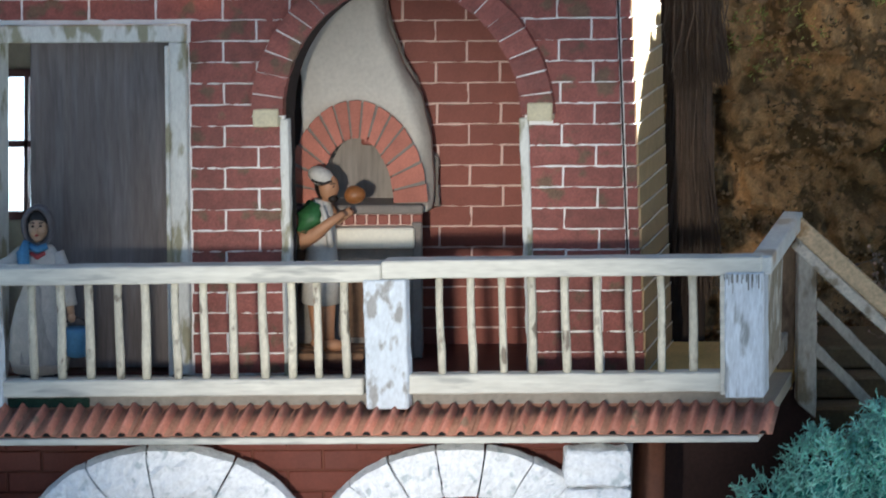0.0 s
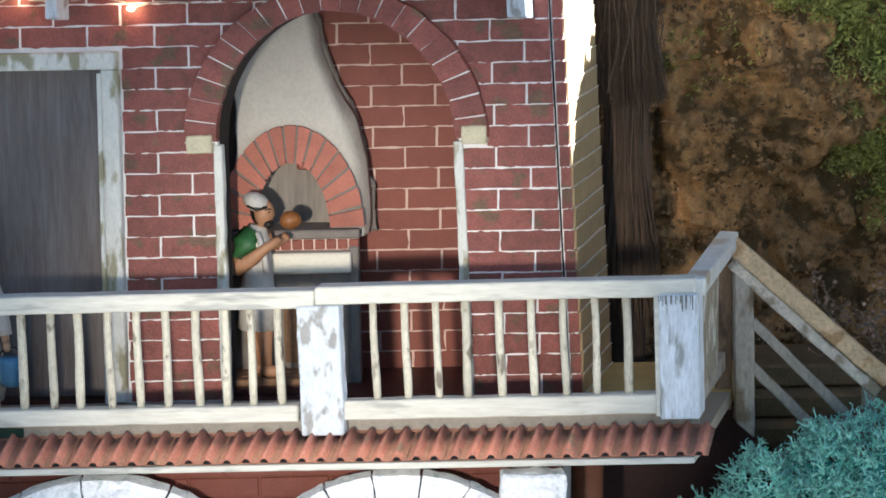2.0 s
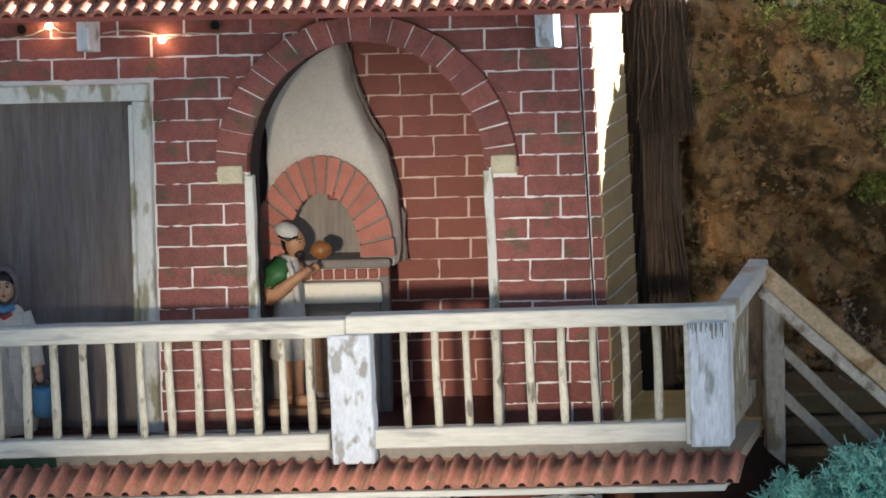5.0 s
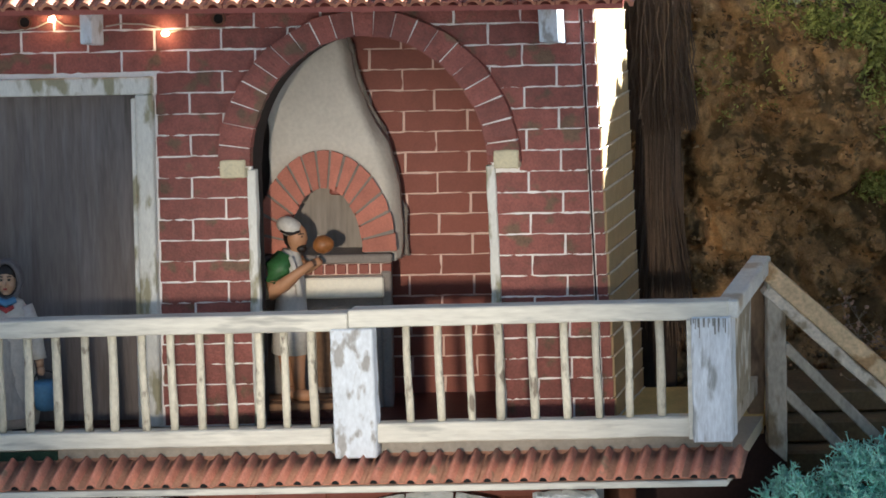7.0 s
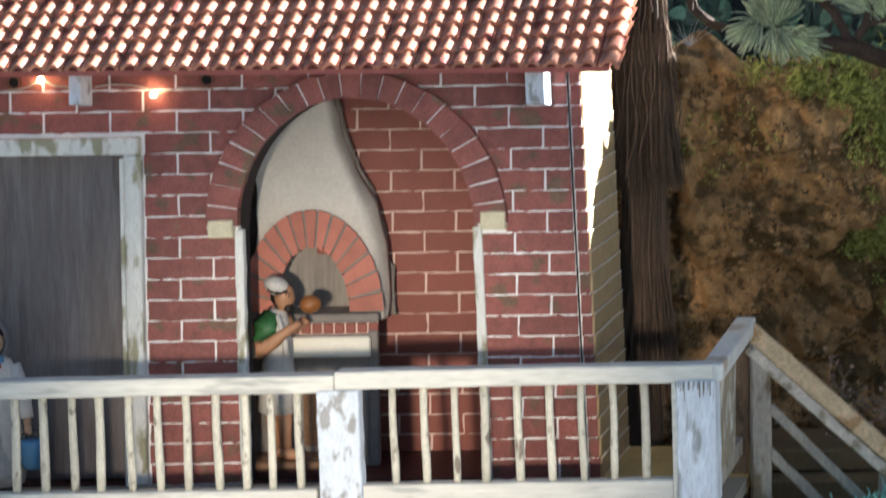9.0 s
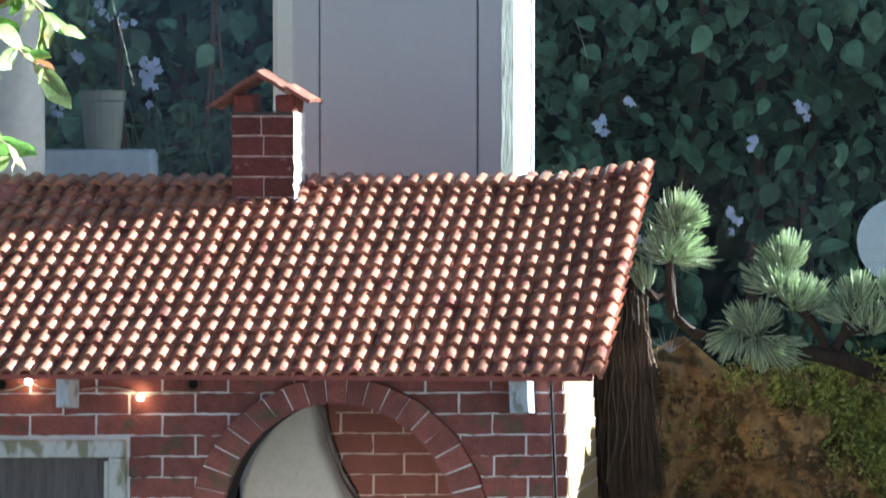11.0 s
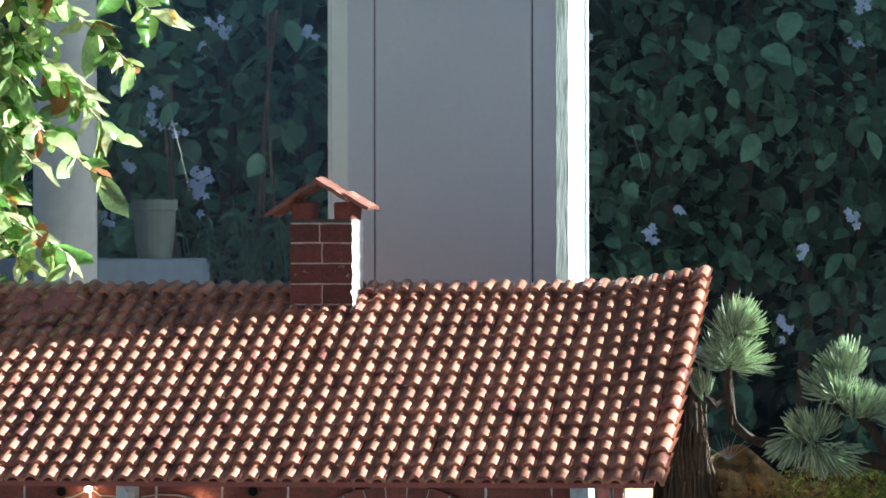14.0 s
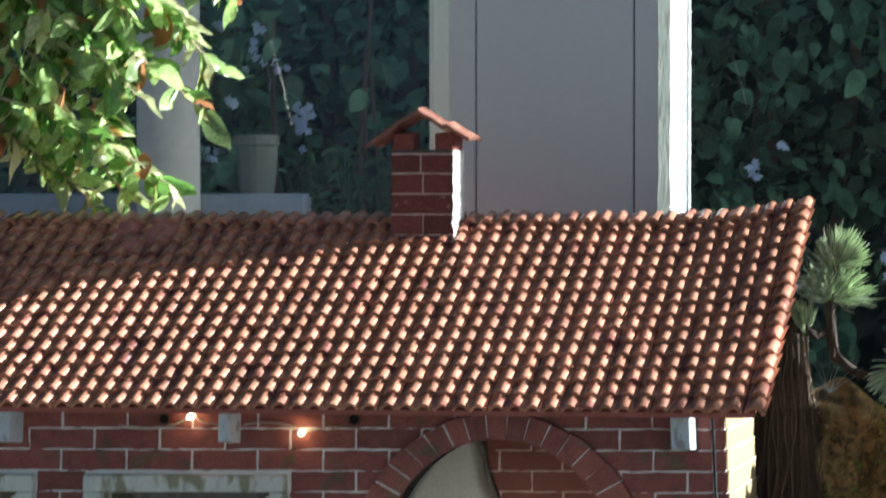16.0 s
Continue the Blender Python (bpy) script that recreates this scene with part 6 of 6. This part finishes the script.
# ---- plants above ----
def needle_tuft(bm, at, axis, rng, n=110, length=0.046, wide=1.15):
    """A brush of fine needles set round the last stretch of a shoot, fanning out and bending back up to its axis."""
    axis = axis.normalized()
    side = axis.cross(Vector((0.2, 1, 0.1))).normalized()
    deep = axis.cross(side)
    for _ in range(n):
        k = rng.random()                # 0 at the foot of the brush, 1 at its tip
        ang, turn = wide * (1.12 - 0.75 * k) * rng.uniform(0.75, 1.1), rng.uniform(0, math.tau)
        spread = side * math.cos(turn) + deep * math.sin(turn) * 0.8
        d = axis * math.cos(ang) + spread * math.sin(ang)
        d2 = (d + axis * 0.9).normalized()
        d3 = (d2 + axis * 0.5).normalized()
        b = at + axis * (0.018 * k - 0.008) + spread * 0.002
        L, w = length * rng.uniform(0.62, 0.95) * (1 - 0.15 * k), rng.uniform(0.00065, 0.00095)
        s = d.cross(Vector((rng.random() - 0.5, rng.random() - 0.5, 1))).normalized()
        u = d.cross(s).normalized()
        p1, p2 = b + d * L * 0.4, b + d * L * 0.4 + d2 * L * 0.35
        rings = [[bm.verts.new(p + (c[0] * s + c[1] * u) * q) for c in ((1, 0), (-0.5, 0.87), (-0.5, -0.87))]
                 for p, q in ((b, w * 0.8), (p1, w), (p2, w), (p2 + d3 * L * 0.20, w * 0.75))]
        tip = bm.verts.new(p2 + d3 * L * 0.25)
        for a, c in zip(rings, rings[1:]):
            for j in range(3):
                bm.faces.new((a[j], a[(j + 1) % 3], c[(j + 1) % 3], c[j]))
        for j in range(3):
            bm.faces.new((rings[-1][j], rings[-1][(j + 1) % 3], tip))


def pine():
    rng = random.Random(9)
    tree = empty("pine_sapling", "small sunlit pine with long green needles behind the cliff", "pine")
    y, g = 0.262, 1.0038

    def at(x, z, dy=0.0):
        k = g * (1 + dy / 3.35)
        return Vector((-0.061 + (x + 0.061) * k, y + dy, 1.207 + (z - 1.207) * k))
    part("trunk", add_tube(bmesh.new(), [(0.70, 0.50, 0.0), (0.69, 0.50, 0.5), (0.65, 0.40, 0.86), at(0.52, 0.915), at(0.46, 0.925), at(0.40, 0.928), at(0.345, 0.945)],
                           [0.020, 0.018, 0.014, 0.012, 0.009, 0.007, 0.006], 8), M_BARK, tree, smooth=True)
    limbs = (((0.345, 0.945), (0.320, 0.965), (0.316, 1.005), (0.3145, 1.046), (0.3265, 1.092)), ((0.316, 1.0), (0.298, 0.99), (0.285, 1.002)),
             ((0.46, 0.925), (0.432, 0.935), (0.417, 0.947)), ((0.40, 0.928), (0.396, 0.938), (0.396, 0.943)),
             ((0.52, 0.915), (0.500, 0.955), (0.480, 0.978), (0.455, 0.99), (0.442, 1.007)), ((0.480, 0.978), (0.468, 1.005), (0.464, 1.037)),
             ((0.52, 0.915), (0.540, 0.945), (0.545, 0.975), (0.556, 0.985)), ((0.46, 0.925), (0.440, 0.930), (0.428, 0.935)), ((0.540, 0.945), (0.58, 0.955), (0.60, 0.99)))
    for limb in limbs:
        pts = [at(x, z, 0.012 * noise.noise(Vector((x * 30, z * 30, 0)))) for x, z in limb]
        bm = add_tube(bmesh.new(), pts, [0.0062] * (len(limb) - 1) + [0.004], 7)
        bmesh.ops.subdivide_edges(bm, edges=bm.edges[:], cuts=2)
        wobble(bm, 0.0028, 160)
        part("limb", bm, M_BARK, tree)
    tufts = ((0.3265, 1.092, 0.35, 1.0, 1.25, 130), (0.322, 1.075, -0.3, 1.0, 0.9, 50), (0.3145, 1.046, 0.45, 1.0, 1.25, 120), (0.312, 1.040, -0.7, 0.8, 0.9, 60), (0.330, 1.043, 1.0, 0.5, 0.9, 50),
             (0.285, 1.002, -0.1, 1.0, 0.7, 45), (0.464, 1.037, 0.1, 1.0, 0.9, 110), (0.458, 1.030, -0.8, 0.8, 0.8, 60), (0.442, 1.007, -0.8, 0.7, 0.9, 100), (0.455, 0.998, -0.2, 1.0, 0.9, 70),
             (0.477, 0.982, 0.1, 1.0, 1.1, 110), (0.490, 0.980, 0.5, 1.0, 0.9, 70), (0.417, 0.947, -0.7, 0.9, 0.85, 95), (0.425, 0.950, 0.1, 1.0, 0.9, 60), (0.396, 0.943, -0.6, -0.6, 0.9, 90),
             (0.428, 0.935, 0.3, -0.9, 1.1, 80), (0.450, 0.925, 1.0, -0.4, 0.9, 60), (0.556, 0.985, 0.0, 1.0, 1.1, 110), (0.545, 0.965, -0.5, 1.0, 0.9, 80), (0.60, 0.99, 0.2, 1.0, 1.1, 110), (0.575, 0.95, 0.2, 1.0, 1.0, 90))
    for x, z, dx, dz, wide, n in tufts:
        bm, foot, axis = bmesh.new(), at(x, z, -0.02 if z < 0.945 else rng.uniform(-0.014, 0.010)), Vector((dx, rng.uniform(-0.5, 0.0), dz)).normalized()
        for k in range(4):          # a leader and three side shoots
            lean = Vector((rng.uniform(-0.6, 0.6), rng.uniform(-0.5, 0.2), rng.uniform(-0.3, 0.4))) if k else Vector((0, 0, 0))
            needle_tuft(bm, foot + lean * 0.022, axis + lean, rng, int(n * (0.6 if k == 0 else 0.4)), 0.050 if k == 0 else rng.uniform(0.034, 0.044), min(1.35, wide * 1.1))
        part("needles", bm, M_NEEDLE, tree)


pine()


def leaf_shrub():
    rng = random.Random(14)
    sh = empty("leafy_branch", "sunlit yellow-green leafy branches hanging in front of the window", "shrub")
    meshes = []
    for k in range(5):
        bm = bmesh.new()
        leaf_faces(bm, Vector((0, 0, 0)), Matrix.Identity(3), 1.0, 0.30 + 0.05 * k, 0.15 + 0.25 * (k % 3), outline=LEAF_ROUND)
        wobble(bm, 0.12, 2.5, k * 3.0)
        me = bpy.data.meshes.new("leaf")
        bm.to_mesh(me)
        bm.free()
        me.materials.append((M_LEAF, M_LEAFGREEN, M_LEAFDEEP, M_LEAFGREEN, M_LEAFRED)[k])
        me.polygons.foreach_set("use_smooth", [True] * len(me.polygons))
        meshes.append(me)
    stem0 = Vector((-0.98, 0.33, 0.0))
    part("stem", add_tube(bmesh.new(), [stem0, stem0 + Vector((0, 0, 0.9)), stem0 + Vector((0.06, -0.02, 1.5)), stem0 + Vector((0.13, -0.04, 1.75))], [0.012, 0.010, 0.008, 0.004], 8), M_TWIG, sh)
    ends = ((-0.40, 1.50), (-0.43, 1.43), (-0.455, 1.335), (-0.475, 1.28), (-0.50, 1.17), (-0.56, 1.40), (-0.585, 1.30), (-0.60, 1.16), (-0.56, 1.22), (-0.66, 1.36), (-0.68, 1.22), (-0.70, 1.45), (-0.52, 1.55), (-0.64, 1.15), (-0.73, 1.30), (-0.53, 1.46), (-0.60, 1.48), (-0.50, 1.40), (-0.55, 1.33), (-0.62, 1.42), (-0.63, 1.27), (-0.67, 1.30), (-0.57, 1.53), (-0.72, 1.20), (-0.71, 1.38))
    for x, z in ends:
        x -= 0.030 if x > -0.57 else 0.0
        y = 0.50 + 0.1405 * x + rng.uniform(-0.035, 0.035)
        a = Vector((min(-0.80, x - 0.22) + rng.uniform(0, 0.06), 0.34, z + rng.uniform(0.10, 0.28)))
        b = Vector((x, y, z))
        mid = a.lerp(b, 0.55) + Vector((0, 0, 0.035))
        pts = [a.lerp(mid, t).lerp(mid.lerp(b, t), t) for t in [k / 8 for k in range(9)]]
        part("twig", add_tube(bmesh.new(), [stem0 + Vector((0.05, -0.02, min(1.7, a.z)))] + pts, [0.004] + [0.003 - 0.0002 * k for k in range(9)], 5), M_TWIG, sh)
        for k in range(64):
            t = rng.uniform(0.1, 1.0)
            i = min(7, int(t * 8))
            p = pts[i].lerp(pts[i + 1], t * 8 - i)
            ob = new("leaf", meshes[4] if rng.random() < 0.035 else meshes[rng.randrange(4)])
            ob.parent = sh
            ob.location = p
            s = 0.016 + 0.054 * rng.random() ** 1.4
            ob.scale = (s, s, s)
            ob.rotation_euler = (radians(rng.uniform(-110, 0)), radians(rng.uniform(-70, 70)), radians(rng.uniform(-170, 40)))


M_LEAFRED = mat("reddish_leaf", (0.46, 0.20, 0.09), 0.45, 0.3, 45, 200, 0.1, translucent=0.5)
leaf_shrub()


def small_hangings():
    disc = empty("compact_disc", "shiny silver disc hanging in front of the window", "disc")
    c, rings = Vector((0.6735, 0.58, 1.0455)), []
    bm = bmesh.new()
    for r, y in ((0.0075, 0.0006), (0.0075, -0.0006), (0.060, -0.0006), (0.060, 0.0006)):
        rings.append([bm.verts.new(c + Vector((r * math.cos(k * math.tau / 48), y + 0.08 * r * math.sin(k * math.tau / 48), r * math.sin(k * math.tau / 48)))) for k in range(48)])
    for a, b in zip(rings, rings[1:] + rings[:1]):
        for k in range(48):
            bm.faces.new((a[k], a[(k + 1) % 48], b[(k + 1) % 48], b[k]))
    part("plate", bm, mat("silver_disc", (0.80, 0.82, 0.84), 0.25, 0.05, 20, 100, 0.0, metal=0.85), disc)
    part("thread", add_tube(bmesh.new(), [c + Vector((0, 0, 0.058)), c + Vector((0, 0, 2.1))], 0.0006, 4), M_WIRE, disc)
    for p, q in (((-0.4165, 1.3757), (-0.3883, 1.2602)), ((0.2153, 1.3439), (0.2314, 1.2845))):
        web = bmesh.new()
        a, c2 = Vector((p[0], 0.5, p[1])), Vector((q[0], 0.5, q[1]))
        up = a + (a - c2) * ((2.59 - a.z) / (a.z - c2.z))
        up.y = 0.649 if p[0] < 0 else 0.601
        add_tube(web, [up, a.lerp(up, 0.01), a, a.lerp(c2, 0.5) + Vector((0.001, 0, 0)), c2], [0.00003, 0.00003, 0.00025, 0.0004, 0.0002], 4)
        tagged(part("cobweb_strand", web, M_WIRE), "single pale cobweb strand caught by the sun", "cobweb", "cobweb strands")


def web_star():
    """Cobweb threads spun between the cliff top and the pine."""
    rng, web = random.Random(3), bmesh.new()
    c = Vector((0.325, 0.33, 0.912))
    for k in range(9):
        a = radians(35 + 14 * k + rng.uniform(-5, 5))
        L = rng.uniform(0.02, 0.052)
        add_tube(web, [c, c + Vector((0.5 * L * math.cos(a), 0.01, 0.5 * L * math.sin(a))), c + Vector((L * math.cos(a) + 0.004, 0.02, L * math.sin(a)))], [0.0006, 0.0003, 0.00015], 4)
    tagged(part("cobweb_strand", web, M_WEB), "white cobweb threads on the cliff top", "cobweb", "cobweb strands")


M_WEB = mat("white_cobweb", (0.85, 0.85, 0.85), 0.5, 0.1, translucent=0.4)
small_hangings()
web_star()


# ---- bricks of the front, side and bakery walls ----
def all_bricks():
    rng = random.Random(12)
    me = [rough_brick("brick", M_BRICK, k) for k in range(10)]
    for r in range(-16, 5):
        z = 0.822 + r * BH
        zm = z + BH / 2
        blocked = []
        if zm < DOOR[2]:
            blocked.append((DOOR[0], DOOR[1]))
        if WIN2[2] > zm > FLOOR + 0.10:
            blocked.append((WIN2[0], WIN2[1]))
        if zm < ARCH_Z - 0.022:
            blocked.append((ARCH_C - AIN - 0.002, ARCH_C + AIN + 0.002))
        elif zm < ARCH_Z + BOUT:
            w = ellipse_half(min(z + BH, ARCH_Z + BOUT - 0.002), AOUT, BOUT) - 0.004
            blocked.append((ARCH_C - w, ARCH_C + w))
        if zm < TOP:
            lay_course(me, wall_front, rng, -0.76, 0.1700, z, blocked, -0.308 if r % 2 else -0.2675, 0.0008)
            lay_course(me, wall_front, rng, 0.1725, 0.1870, z, (), 0.1725 - BL * 0.3, -0.0005)
    me2 = unit_brick("brick", M_SIDEBRICK)
    for r in range(-16, 5):
        z = 0.822 + r * BH
        ob = new("brick", me2)
        ob.parent = side
        ob.location = warp(U1 + 0.0008, SIDE_Y / 2, z + BH / 2)
        ob.scale = ((SIDE_Y - 0.003) / (BL - JOINT) * math.hypot(1, SHEAR), 1, (BH - 0.0018) / (BH - JOINT))
        ob.rotation_euler = (0, 0, math.pi / 2 - math.atan(SHEAR))
    joints = bmesh.new()
    for r in range(-16, 5):
        for k in range(7):
            y0 = 0.003 + 0.0225 * k
            z = 0.822 + r * BH + 0.0012 * noise.noise(Vector((r * 3.1, k * 0.35, 0)))
            dz = 0.0012 * (noise.noise(Vector((r * 3.1, (k + 1) * 0.35, 0))) - noise.noise(Vector((r * 3.1, k * 0.35, 0))))
            add_box(joints, U1 + 0.0024, U1 + 0.0040, y0, y0 + 0.0223, z - 0.0006, z + 0.0006 + abs(dz))
    part("side_joints", warped(joints), M_SIDEJOINT, side, "thin white joints of the side wall")
    tagged(bpy.data.objects["side_joints"], kind="stuff")
    me3 = [rough_brick("brick", M_BRICK_IN, 40 + k) for k in range(6)]
    back = bpy.data.objects["bakery_back_wall"]
    for r in range(-16, 5):
        lay_course(me3, back, rng, -0.29, 0.16, 0.822 + r * 0.0256 + 0.006, (), -0.02 if r % 2 else 0.02, 0.1655, bl=0.081, bh=0.0256, jw=0.0022)


M_SIDEJOINT = mat("cream_side_joint", (0.74, 0.68, 0.55), 0.8, 0.2)
M_SIDEBRICK = mat("tan_side_brick", (0.46, 0.345, 0.185), 0.45, 0.2, 55, 500, 0.15, rand=0.06)
all_bricks()
part("crack", warped(box(0.1703, 0.1720, -0.0018, 0.0, FLOOR, 0.93)), M_HOLE, house, "dark crack beside the corner")
